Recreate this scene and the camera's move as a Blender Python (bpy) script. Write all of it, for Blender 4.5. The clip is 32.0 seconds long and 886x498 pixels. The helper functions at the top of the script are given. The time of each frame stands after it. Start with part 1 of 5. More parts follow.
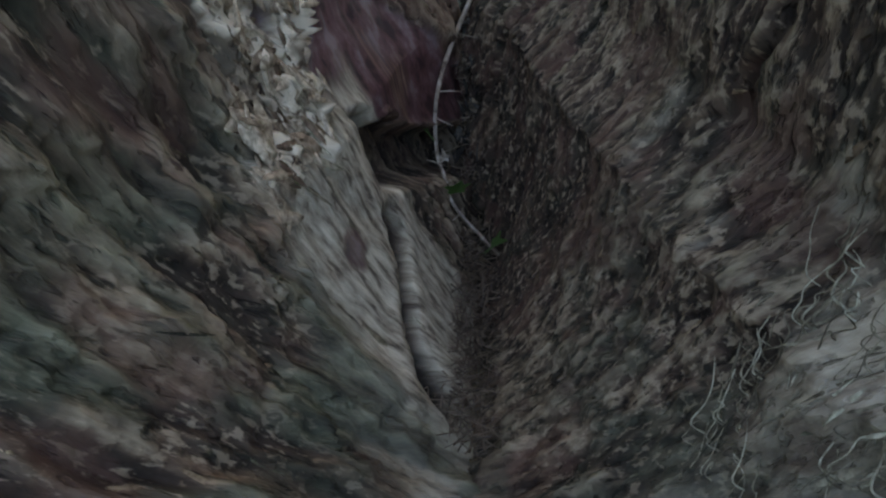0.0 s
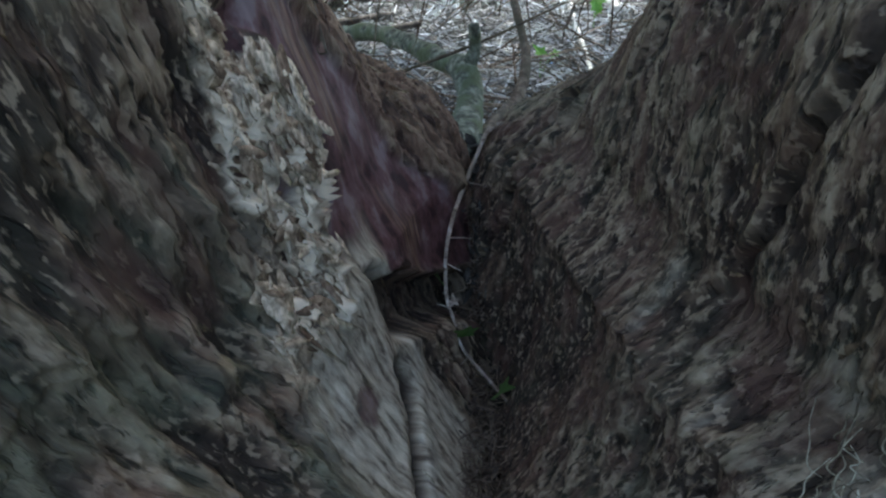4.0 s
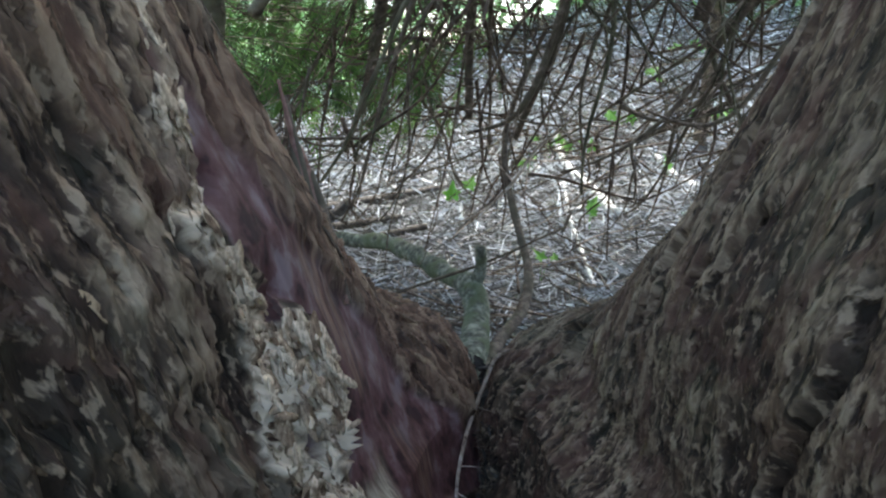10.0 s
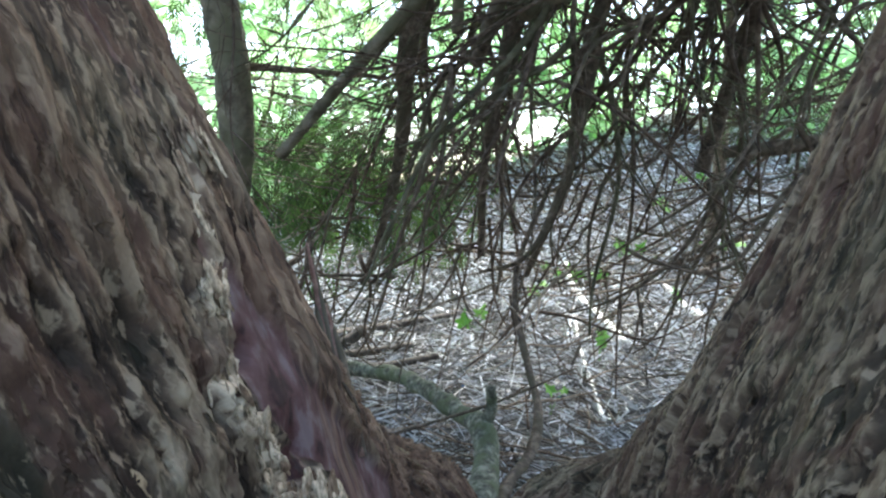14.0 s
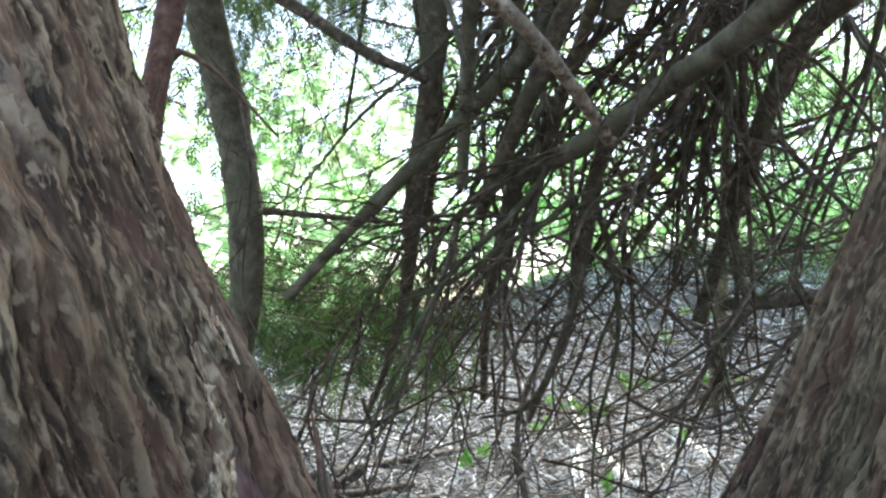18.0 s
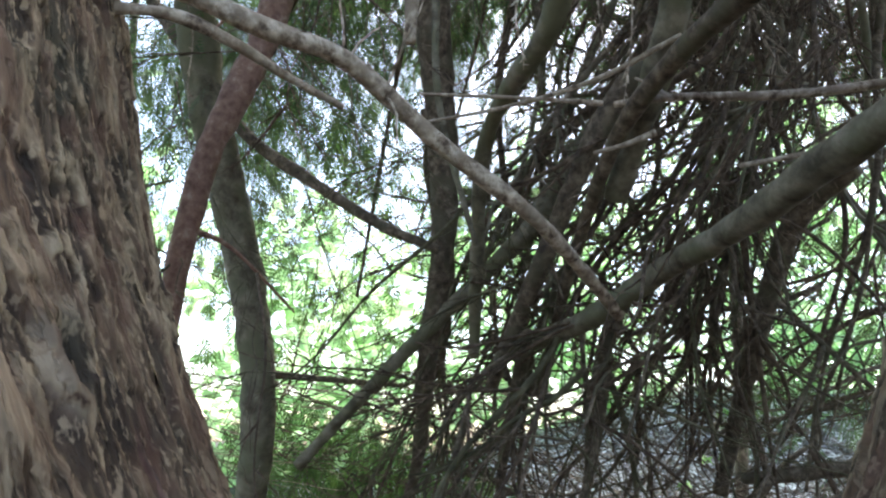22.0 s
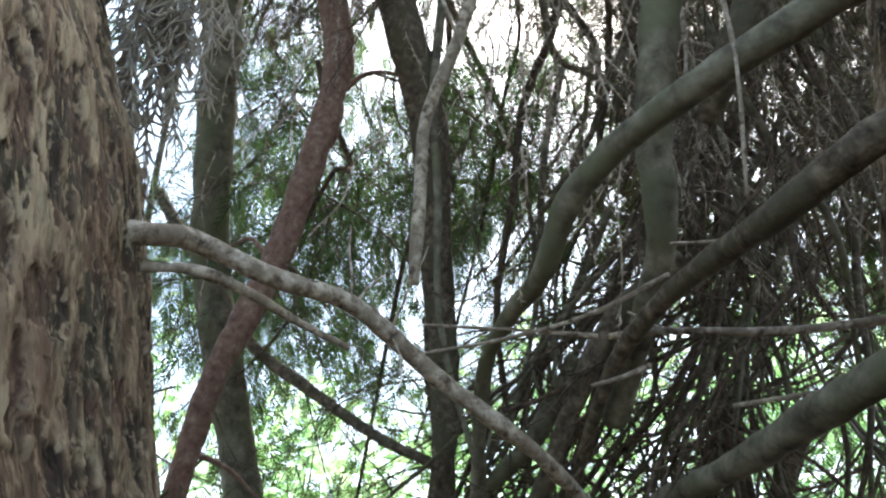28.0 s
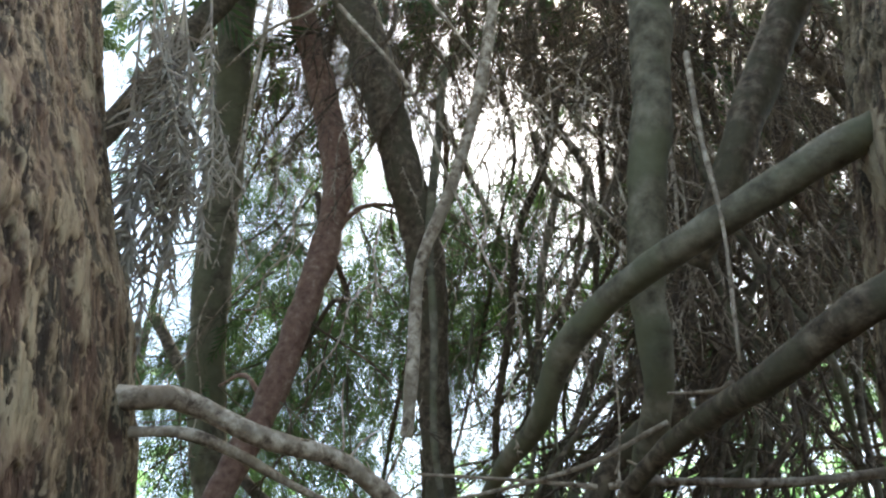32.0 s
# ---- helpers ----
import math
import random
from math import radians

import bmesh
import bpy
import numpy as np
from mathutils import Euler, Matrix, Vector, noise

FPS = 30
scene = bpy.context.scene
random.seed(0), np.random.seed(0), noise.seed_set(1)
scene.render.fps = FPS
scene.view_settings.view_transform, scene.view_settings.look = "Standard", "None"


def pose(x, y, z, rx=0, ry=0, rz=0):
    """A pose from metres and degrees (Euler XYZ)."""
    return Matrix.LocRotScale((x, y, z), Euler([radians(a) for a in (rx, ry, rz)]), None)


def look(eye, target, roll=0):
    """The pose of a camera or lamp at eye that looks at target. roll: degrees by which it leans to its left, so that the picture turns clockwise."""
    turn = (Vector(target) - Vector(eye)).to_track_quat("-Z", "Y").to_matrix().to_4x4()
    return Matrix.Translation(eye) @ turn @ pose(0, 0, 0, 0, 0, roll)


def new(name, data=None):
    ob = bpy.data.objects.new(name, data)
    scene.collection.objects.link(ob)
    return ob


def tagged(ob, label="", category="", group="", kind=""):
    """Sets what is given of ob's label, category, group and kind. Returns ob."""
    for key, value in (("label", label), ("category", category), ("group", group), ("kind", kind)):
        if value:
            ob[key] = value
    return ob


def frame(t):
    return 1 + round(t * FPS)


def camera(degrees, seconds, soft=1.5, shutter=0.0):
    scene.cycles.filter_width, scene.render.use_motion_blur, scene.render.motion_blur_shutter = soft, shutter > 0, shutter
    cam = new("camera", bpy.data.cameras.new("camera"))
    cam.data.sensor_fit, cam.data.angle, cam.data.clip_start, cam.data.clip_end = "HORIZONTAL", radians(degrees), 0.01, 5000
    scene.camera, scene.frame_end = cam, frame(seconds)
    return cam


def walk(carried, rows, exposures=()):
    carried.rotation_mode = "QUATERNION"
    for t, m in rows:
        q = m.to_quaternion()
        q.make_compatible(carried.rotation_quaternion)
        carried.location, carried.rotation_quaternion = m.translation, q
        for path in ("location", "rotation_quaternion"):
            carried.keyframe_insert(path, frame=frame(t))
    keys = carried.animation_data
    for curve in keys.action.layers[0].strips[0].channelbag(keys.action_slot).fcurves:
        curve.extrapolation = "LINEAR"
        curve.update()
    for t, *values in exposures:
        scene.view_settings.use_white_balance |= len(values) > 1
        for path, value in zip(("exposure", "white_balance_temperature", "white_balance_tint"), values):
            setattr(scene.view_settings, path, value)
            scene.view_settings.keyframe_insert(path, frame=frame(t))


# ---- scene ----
cam = camera(60.6, 32.0, soft=2.3)
PATH = [
    (0, (0.07, -0.075, 0.987), (-0.022, 1.585, -0.125), 0.6),
    (0.5, (0.067, -0.078, 0.999), (-0.026, 1.599, -0.087), 0.5),
    (1, (0.07, -0.075, 1.013), (-0.031, 1.618, -0.047), 0.4),
    (1.5, (0.066, -0.071, 1.024), (-0.036, 1.637, -0.013), 0.5),
    (2, (0.065, -0.068, 1.035), (-0.042, 1.656, 0.027), 0.6),
    (2.5, (0.061, -0.071, 1.043), (-0.044, 1.672, 0.069), 0.7),
    (3, (0.058, -0.073, 1.057), (-0.049, 1.69, 0.119), 0.8),
    (3.5, (0.058, -0.07, 1.073), (-0.055, 1.709, 0.166), 0.9),
    (5.5, (0.052, -0.082, 1.122), (-0.066, 1.759, 0.35), 1.4),
    (6, (0.048, -0.085, 1.133), (-0.071, 1.771, 0.398), 1.4),
    (6.5, (0.043, -0.09, 1.143), (-0.077, 1.779, 0.44), 1.5),
    (7, (0.04, -0.094, 1.161), (-0.08, 1.788, 0.495), 1.6),
    (7.5, (0.04, -0.098, 1.172), (-0.083, 1.796, 0.542), 1.5),
    (8, (0.04, -0.105, 1.184), (-0.086, 1.801, 0.592), 1.4),
    (8.5, (0.039, -0.109, 1.194), (-0.089, 1.808, 0.637), 1.2),
    (9, (0.036, -0.115, 1.209), (-0.094, 1.813, 0.691), 1.2),
    (9.5, (0.033, -0.118, 1.225), (-0.099, 1.818, 0.742), 1.2),
    (10, (0.03, -0.122, 1.244), (-0.104, 1.823, 0.798), 1.2),
    (10.5, (0.028, -0.128, 1.257), (-0.108, 1.824, 0.841), 1.3),
    (11, (0.026, -0.138, 1.264), (-0.116, 1.82, 0.885), 1.4),
    (11.5, (0.024, -0.147, 1.275), (-0.122, 1.817, 0.93), 1.6),
    (12, (0.026, -0.159, 1.292), (-0.128, 1.812, 0.989), 1.7),
    (12.5, (0.028, -0.17, 1.306), (-0.133, 1.806, 1.045), 1.8),
    (13, (0.026, -0.181, 1.316), (-0.138, 1.8, 1.098), 2.0),
    (13.5, (0.026, -0.193, 1.329), (-0.143, 1.792, 1.149), 2.1),
    (15.5, (0.038, -0.262, 1.383), (-0.157, 1.728, 1.348), 2.3),
    (16, (0.038, -0.27, 1.39), (-0.161, 1.72, 1.395), 2.5),
    (16.5, (0.03, -0.279, 1.403), (-0.169, 1.71, 1.448), 2.6),
    (17, (0.035, -0.284, 1.423), (-0.166, 1.704, 1.511), 2.7),
    (17.5, (0.033, -0.28, 1.442), (-0.167, 1.706, 1.571), 2.8),
    (18, (0.033, -0.28, 1.461), (-0.167, 1.703, 1.63), 2.9),
    (18.5, (0.038, -0.288, 1.481), (-0.162, 1.691, 1.692), 2.9),
    (19, (0.036, -0.295, 1.494), (-0.158, 1.68, 1.748), 2.9),
    (19.5, (0.034, -0.297, 1.51), (-0.16, 1.671, 1.805), 2.9),
    (20, (0.032, -0.304, 1.526), (-0.164, 1.658, 1.864), 2.8),
    (20.5, (0.032, -0.318, 1.543), (-0.172, 1.634, 1.928), 2.8),
    (21, (0.029, -0.332, 1.561), (-0.188, 1.61, 1.991), 2.9),
    (21.5, (0.03, -0.343, 1.576), (-0.2, 1.586, 2.053), 2.8),
    (22, (0.03, -0.347, 1.594), (-0.209, 1.57, 2.113), 2.7),
    (22.5, (0.026, -0.347, 1.611), (-0.214, 1.557, 2.174), 2.6),
    (23, (0.023, -0.355, 1.625), (-0.218, 1.537, 2.228), 2.8),
    (23.5, (0.021, -0.364, 1.638), (-0.222, 1.515, 2.28), 2.8),
    (24, (0.015, -0.373, 1.657), (-0.225, 1.494, 2.331), 2.5),
    (24.5, (0.014, -0.385, 1.671), (-0.227, 1.469, 2.379), 2.5),
    (25, (0.019, -0.392, 1.683), (-0.224, 1.447, 2.432), 2.7),
    (25.5, (0.017, -0.404, 1.692), (-0.222, 1.419, 2.479), 2.7),
    (27.5, (0.028, -0.473, 1.73), (-0.211, 1.293, 2.636), 3.1),
    (28, (0.03, -0.491, 1.738), (-0.207, 1.258, 2.679), 3.1),
    (28.5, (0.031, -0.501, 1.746), (-0.204, 1.233, 2.715), 3.1),
    (29, (0.041, -0.512, 1.766), (-0.196, 1.205, 2.764), 3.0),
    (29.5, (0.044, -0.529, 1.789), (-0.193, 1.175, 2.808), 2.9),
    (30, (0.045, -0.541, 1.811), (-0.191, 1.145, 2.861), 3.0),
    (30.5, (0.046, -0.544, 1.827), (-0.191, 1.124, 2.904), 3.1),
    (31, (0.058, -0.555, 1.848), (-0.183, 1.095, 2.952), 3.2),
    (31.5, (0.058, -0.564, 1.857), (-0.18, 1.067, 2.99), 3.1),
    (32, (0.056, -0.567, 1.869), (-0.179, 1.041, 3.033), 3.1),
]
EXPOSURES = [(0, 2.5, 6750, 7), (3, 2.45, 6450, 6), (6, 2.42, 5900, 1), (7, 2.5, 5850, 0), (8, 2.5, 6350, 4), (9, 2.52, 6600, 7), (12, 2.66, 6450, 5), (13, 2.72, 6450, 5), (16, 2.74, 6600, 6), (22, 2.5, 6850, 6), (25, 2.45, 6900, 6), (28, 2.33, 7000, 2), (32, 2.2, 7150, 1)]
walk(cam, [(t, look(eye, target, roll)) for t, eye, target, roll in PATH], EXPOSURES)

# ---- world and sun ----
world = bpy.data.worlds.new("sky")
scene.world = world
world.use_nodes = True
wn = world.node_tree.nodes
sky = wn.new("ShaderNodeTexSky")
sky.sky_type = "NISHITA"
sky.sun_disc = False
sky.sun_elevation = radians(58)
sky.sun_rotation = radians(20)
sky.dust_density = 2.0
wn["Background"].inputs["Strength"].default_value = 0.15
world.node_tree.links.new(sky.outputs[0], wn["Background"].inputs[0])
sun = new("sun", bpy.data.lights.new("sun", "SUN"))
sun.data.energy = 2.4
sun.data.angle = radians(24)
sun.data.color = (1.0, 0.97, 0.93)
sun.matrix_world = look((1.5, 10.0, 11.5), (0, 3, 0))


# ---- noise on arrays ----
def lattice(i, j, k, seed):
    h = (i * 374761393 + j * 668265263 + k * 2147483647 + seed * 974634777) & 0xFFFFFFFF
    h = ((h ^ (h >> 13)) * 1274126177) & 0xFFFFFFFF
    return ((h ^ (h >> 16)) & 0xFFFF) / 65535.0


def vnoise(x, y, z, seed=0):
    """Smooth value noise, 0 to 1."""
    i, j, k = (np.floor(a).astype(np.int64) for a in (x, y, z))
    u, v, w = x - i, y - j, z - k
    u, v, w = (a * a * (3 - 2 * a) for a in (u, v, w))
    out = 0
    for a in (0, 1):
        for b in (0, 1):
            for c in (0, 1):
                out = out + lattice(i + a, j + b, k + c, seed) * (u if a else 1 - u) * (v if b else 1 - v) * (w if c else 1 - w)
    return out


def fbm(x, y, z, seed=0, octaves=4):
    total, amp, norm = 0, 1.0, 0
    for o in range(octaves):
        total = total + amp * vnoise(x * 2 ** o, y * 2 ** o, z * 2 ** o, seed + o * 17)
        norm += amp
        amp *= 0.5
    return total / norm


def smooth(a, lo, hi):
    t = np.clip((a - lo) / (hi - lo), 0, 1)
    return t * t * (3 - 2 * t)


# ---- materials ----
def material(name):
    m = bpy.data.materials.new(name)
    m.use_nodes = True
    return m, m.node_tree.nodes, m.node_tree.links, m.node_tree.nodes["Principled BSDF"]


def node(nodes, kind, **values):
    n = nodes.new(kind)
    for key, value in values.items():
        n.inputs[key].default_value = value
    return n


def ramp(nodes, stops):
    n = nodes.new("ShaderNodeValToRGB")
    e = n.color_ramp.elements
    while len(e) < len(stops):
        e.new(0.5)
    for el, (p, c) in zip(e, stops):
        el.position = p
        el.color = (*c, 1)
    return n


def mix(nodes, links, factor, a, b):
    n = nodes.new("ShaderNodeMix")
    n.data_type = "RGBA"
    for value, slot in ((factor, 0), (a, 6), (b, 7)):
        if hasattr(value, "links"):
            links.new(value, n.inputs[slot])
        elif slot == 0:
            n.inputs[0].default_value = value
        else:
            n.inputs[slot].default_value = (*value, 1)
    return n.outputs[2]


def bark_material():
    """Stringy bark: grain runs along the stem in the attribute 'grain'; the masks are wear with shapes of their own,
    but 'rot' and parts of 'plate' paint shade.
    """
    m, n, l, p = material("stringy_bark")
    at = n.new("ShaderNodeAttribute")
    at.attribute_name = "grain"

    def stretched(sx, sz, detail, rough=0.6):
        mp = n.new("ShaderNodeMapping")
        mp.inputs["Scale"].default_value = (sx, sx, sz)
        l.new(at.outputs["Vector"], mp.inputs["Vector"])
        t = node(n, "ShaderNodeTexNoise", Scale=1.0, Detail=detail, Roughness=rough, Distortion=0.1)
        l.new(mp.outputs[0], t.inputs["Vector"])
        return t.outputs["Fac"]

    fine, mid, wide = stretched(85, 15, 5), stretched(34, 6, 4), stretched(5, 3, 3)
    pa = n.new("ShaderNodeAttribute")
    pa.attribute_name = "plate"
    jit = n.new("ShaderNodeMath")
    jit.operation = "MULTIPLY_ADD"
    l.new(fine, jit.inputs[0])
    jit.inputs[1].default_value = 0.34
    l.new(pa.outputs["Fac"], jit.inputs[2])
    c1 = ramp(n, [(0.55, (0.012, 0.007, 0.005)), (0.64, (0.042, 0.024, 0.016)), (0.71, (0.125, 0.080, 0.050)), (0.78, (0.27, 0.190, 0.122)), (0.87, (0.44, 0.335, 0.225))])
    l.new(jit.outputs[0], c1.inputs[0])
    c2 = ramp(n, [(0.36, (0.042, 0.025, 0.017)), (0.50, (0.150, 0.100, 0.068)), (0.64, (0.32, 0.235, 0.165))])
    l.new(mid, c2.inputs[0])
    base = mix(n, l, 0.18, c1.outputs[0], c2.outputs[0])
    # pale chips and dark gaps, crevice shade included in the gap colour
    chip = ramp(n, [(0.54, (0, 0, 0)), (0.62, (0.7, 0.7, 0.7))])
    l.new(stretched(78, 22, 3, 0.55), chip.inputs[0])
    base = mix(n, l, chip.outputs[0], base, (0.40, 0.29, 0.195))
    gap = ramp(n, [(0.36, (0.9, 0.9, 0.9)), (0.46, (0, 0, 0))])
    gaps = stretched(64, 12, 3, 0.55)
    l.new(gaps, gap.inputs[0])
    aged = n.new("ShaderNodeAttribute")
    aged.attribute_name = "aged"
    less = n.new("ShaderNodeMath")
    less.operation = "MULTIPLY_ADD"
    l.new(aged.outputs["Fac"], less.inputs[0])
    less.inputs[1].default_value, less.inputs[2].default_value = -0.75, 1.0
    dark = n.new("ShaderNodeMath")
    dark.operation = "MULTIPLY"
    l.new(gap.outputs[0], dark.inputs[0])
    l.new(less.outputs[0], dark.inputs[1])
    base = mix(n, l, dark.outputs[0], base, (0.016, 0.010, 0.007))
    # algae and reddish under-bark in wide patches
    g = ramp(n, [(0.48, (0, 0, 0)), (0.62, (0.16, 0.16, 0.16))])
    l.new(wide, g.inputs[0])
    base = mix(n, l, g.outputs[0], base, (0.085, 0.10, 0.055))
    r = ramp(n, [(0.40, (0.6, 0.6, 0.6)), (0.49, (0, 0, 0))])
    l.new(stretched(9, 3.2, 4), r.inputs[0])
    base = mix(n, l, r.outputs[0], base, (0.120, 0.060, 0.042))
    for name, stops in (
        ("bare", [(0.38, (0.040, 0.016, 0.016)), (0.46, (0.105, 0.044, 0.042)), (0.54, (0.140, 0.072, 0.068)), (0.63, (0.21, 0.145, 0.145))]),
        ("pale", [(0.34, (0.06, 0.030, 0.020)), (0.38, (0.44, 0.31, 0.20)), (0.48, (0.80, 0.64, 0.46))]),
        ("rust", [(0.38, (0.040, 0.020, 0.014)), (0.50, (0.16, 0.088, 0.054)), (0.64, (0.34, 0.22, 0.14))]),
        ("wood", [(0.36, (0.12, 0.088, 0.062)), (0.47, (0.36, 0.29, 0.21)), (0.63, (0.60, 0.51, 0.38))]),
        ("moss", [(0.38, (0.026, 0.028, 0.019)), (0.50, (0.082, 0.080, 0.050)), (0.60, (0.15, 0.142, 0.088)), (0.70, (0.26, 0.245, 0.165))]),
        # near black: shade of the gash, knot pit and hollow, as a colour
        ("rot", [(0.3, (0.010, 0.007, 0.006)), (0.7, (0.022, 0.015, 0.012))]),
    ):
        a = n.new("ShaderNodeAttribute")
        a.attribute_name = name
        c = ramp(n, stops)
        l.new({"pale": stretched(34, 20, 3), "wood": stretched(46, 9, 5), "bare": stretched(15, 8, 4), "rust": stretched(60, 4, 4)}.get(name, mid), c.inputs[0])
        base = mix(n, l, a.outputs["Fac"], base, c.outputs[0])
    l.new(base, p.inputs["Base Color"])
    ra = n.new("ShaderNodeAttribute")
    ra.attribute_name = "bare"
    gl = n.new("ShaderNodeMath")
    gl.operation = "MULTIPLY_ADD"
    l.new(ra.outputs["Fac"], gl.inputs[0])
    gl.inputs[1].default_value, gl.inputs[2].default_value = -0.22, 0.85
    l.new(gl.outputs[0], p.inputs["Roughness"])
    p.inputs["Specular IOR Level"].default_value = 0.3
    b1 = node(n, "ShaderNodeBump", Strength=0.9, Distance=0.004)
    b2 = node(n, "ShaderNodeBump", Strength=0.8, Distance=0.012)
    l.new(fine, b1.inputs["Height"])
    l.new(mid, b2.inputs["Height"])
    l.new(b2.outputs[0], b1.inputs["Normal"])
    ba = n.new("ShaderNodeAttribute")
    ba.attribute_name = "smoothed"
    b3 = node(n, "ShaderNodeBump", Strength=0.8, Distance=0.007)
    for bump in (b1, b2, b3):
        k = n.new("ShaderNodeMath")
        k.operation = "MULTIPLY_ADD"
        l.new(ba.outputs["Fac"], k.inputs[0])
        k.inputs[1].default_value, k.inputs[2].default_value = -0.85, 0.9
        l.new(k.outputs[0], bump.inputs["Strength"])
    b3.invert = True
    l.new(gap.outputs[0], b3.inputs["Height"])
    l.new(b1.outputs[0], b3.inputs["Normal"])
    l.new(b3.outputs[0], p.inputs["Normal"])
    return m


def wood_material(name, stops, scale=14, spots=None, rough=0.8, stretch=1.0):
    m, n, l, p = material(name)
    tc = n.new("ShaderNodeTexCoord")
    mp = n.new("ShaderNodeMapping")
    mp.inputs["Scale"].default_value = (1, 1, stretch)
    l.new(tc.outputs["Object"], mp.inputs["Vector"])
    t = node(n, "ShaderNodeTexNoise", Scale=scale, Detail=6, Roughness=0.65)
    l.new(mp.outputs[0], t.inputs["Vector"])
    c = ramp(n, stops)
    l.new(t.outputs["Fac"], c.inputs[0])
    base = c.outputs[0]
    if spots:
        t2 = node(n, "ShaderNodeTexNoise", Scale=scale * 0.35, Detail=4)
        l.new(mp.outputs[0], t2.inputs["Vector"])
        r = ramp(n, [(0.48, (0, 0, 0)), (0.60, (0.8, 0.8, 0.8))])
        l.new(t2.outputs["Fac"], r.inputs[0])
        base = mix(n, l, r.outputs[0], base, spots)
    l.new(base, p.inputs["Base Color"])
    p.inputs["Roughness"].default_value = rough
    p.inputs["Specular IOR Level"].default_value = 0.3
    b = node(n, "ShaderNodeBump", Strength=0.6, Distance=0.006)
    l.new(t.outputs["Fac"], b.inputs["Height"])
    l.new(b.outputs[0], p.inputs["Normal"])
    return m


def leaf_material(name, dark, light, through_light, middle=None):
    m, n, l, p = material(name)
    gm = n.new("ShaderNodeNewGeometry")
    c = ramp(n, [(0.0, dark), (0.55, middle), (1.0, light)] if middle else [(0.0, dark), (1.0, light)])
    l.new(gm.outputs["Random Per Island"], c.inputs[0])
    l.new(c.outputs[0], p.inputs["Base Color"])
    p.inputs["Roughness"].default_value = 0.55
    tr = n.new("ShaderNodeBsdfTranslucent")
    l.new(c.outputs[0], tr.inputs["Color"])
    ms = n.new("ShaderNodeMixShader")
    ms.inputs[0].default_value = through_light
    l.new(p.outputs[0], ms.inputs[1])
    l.new(tr.outputs[0], ms.inputs[2])
    l.new(ms.outputs[0], n["Material Output"].inputs["Surface"])
    return m


BARK = bark_material()
LIMB = wood_material("limb_bark", [(0.34, (0.045, 0.031, 0.022)), (0.50, (0.125, 0.090, 0.064)), (0.66, (0.25, 0.19, 0.14))], 26, (0.10, 0.085, 0.055))
GREEN_LIMB = wood_material("green_limb_bark", [(0.34, (0.066, 0.052, 0.036)), (0.50, (0.165, 0.138, 0.098)), (0.66, (0.28, 0.240, 0.18))], 12, (0.150, 0.142, 0.085))
RED_LIMB = wood_material("red_limb_bark", [(0.3, (0.13, 0.064, 0.048)), (0.55, (0.26, 0.148, 0.112)), (0.74, (0.42, 0.31, 0.25))], 30)
DEAD = wood_material("dead_wood", [(0.36, (0.10, 0.066, 0.048)), (0.47, (0.32, 0.24, 0.182)), (0.60, (0.60, 0.49, 0.395))], 30, (0.26, 0.195, 0.145))
TWIG = wood_material("twig_bark", [(0.3, (0.030, 0.019, 0.013)), (0.5, (0.098, 0.065, 0.045)), (0.7, (0.23, 0.165, 0.12))], 18)
STRAND = wood_material("green_brown_twig", [(0.3, (0.036, 0.032, 0.018)), (0.5, (0.095, 0.082, 0.046)), (0.7, (0.20, 0.17, 0.11))], 9)
DARK_WOOD = wood_material("rotten_wood", [(0.34, (0.022, 0.018, 0.015)), (0.5, (0.06, 0.05, 0.042)), (0.68, (0.15, 0.13, 0.11))], 24)
MOSSY = wood_material("mossy_wood", [(0.35, (0.035, 0.034, 0.025)), (0.50, (0.125, 0.125, 0.09)), (0.66, (0.31, 0.31, 0.24))], 34, (0.10, 0.115, 0.055))
PALE = wood_material("bleached_wood", [(0.3, (0.28, 0.27, 0.25)), (0.5, (0.55, 0.54, 0.51)), (0.7, (0.76, 0.75, 0.72))], 26)
LITTER = wood_material("needle_litter", [(0.38, (0.02, 0.018, 0.016)), (0.5, (0.07, 0.065, 0.06)), (0.66, (0.24, 0.235, 0.23))], 40)
STRAW = leaf_material("dry_litter", (0.03, 0.025, 0.020), (0.88, 0.90, 0.93), 0.1, (0.20, 0.185, 0.17))
GREEN = leaf_material("green_leaf", (0.09, 0.24, 0.035), (0.22, 0.46, 0.08), 0.45)
# the washed-out glow of the backlit distance is put into this leaf colour
FAR_GREEN = leaf_material("backlit_pale_leaf", (0.28, 0.50, 0.19), (0.66, 0.86, 0.54), 0.75)
DARK_GREEN = leaf_material("conifer_green", (0.035, 0.065, 0.022), (0.10, 0.16, 0.055), 0.4)
MID_GREEN = leaf_material("fresh_conifer_green", (0.06, 0.12, 0.03), (0.16, 0.27, 0.07), 0.5)
BEIGE = leaf_material("beige_dead_spray", (0.48, 0.39, 0.31), (0.80, 0.69, 0.59), 0.4)
DRY_SPRAY = leaf_material("dry_spray", (0.075, 0.050, 0.035), (0.28, 0.20, 0.14), 0.2)


# ---- mesh helpers ----
def link_mesh(name, verts, faces, mat, parent=None, label="", shade=True):
    me = bpy.data.meshes.new(name)
    me.from_pydata(np.asarray(verts).tolist() if not isinstance(verts, list) else verts, [], faces if isinstance(faces, list) else faces.tolist())
    me.materials.append(mat)
    if shade:
        me.shade_smooth()
    ob = new(name, me)
    if parent:
        ob.parent = parent
    if label:
        ob["label"] = label
    return ob


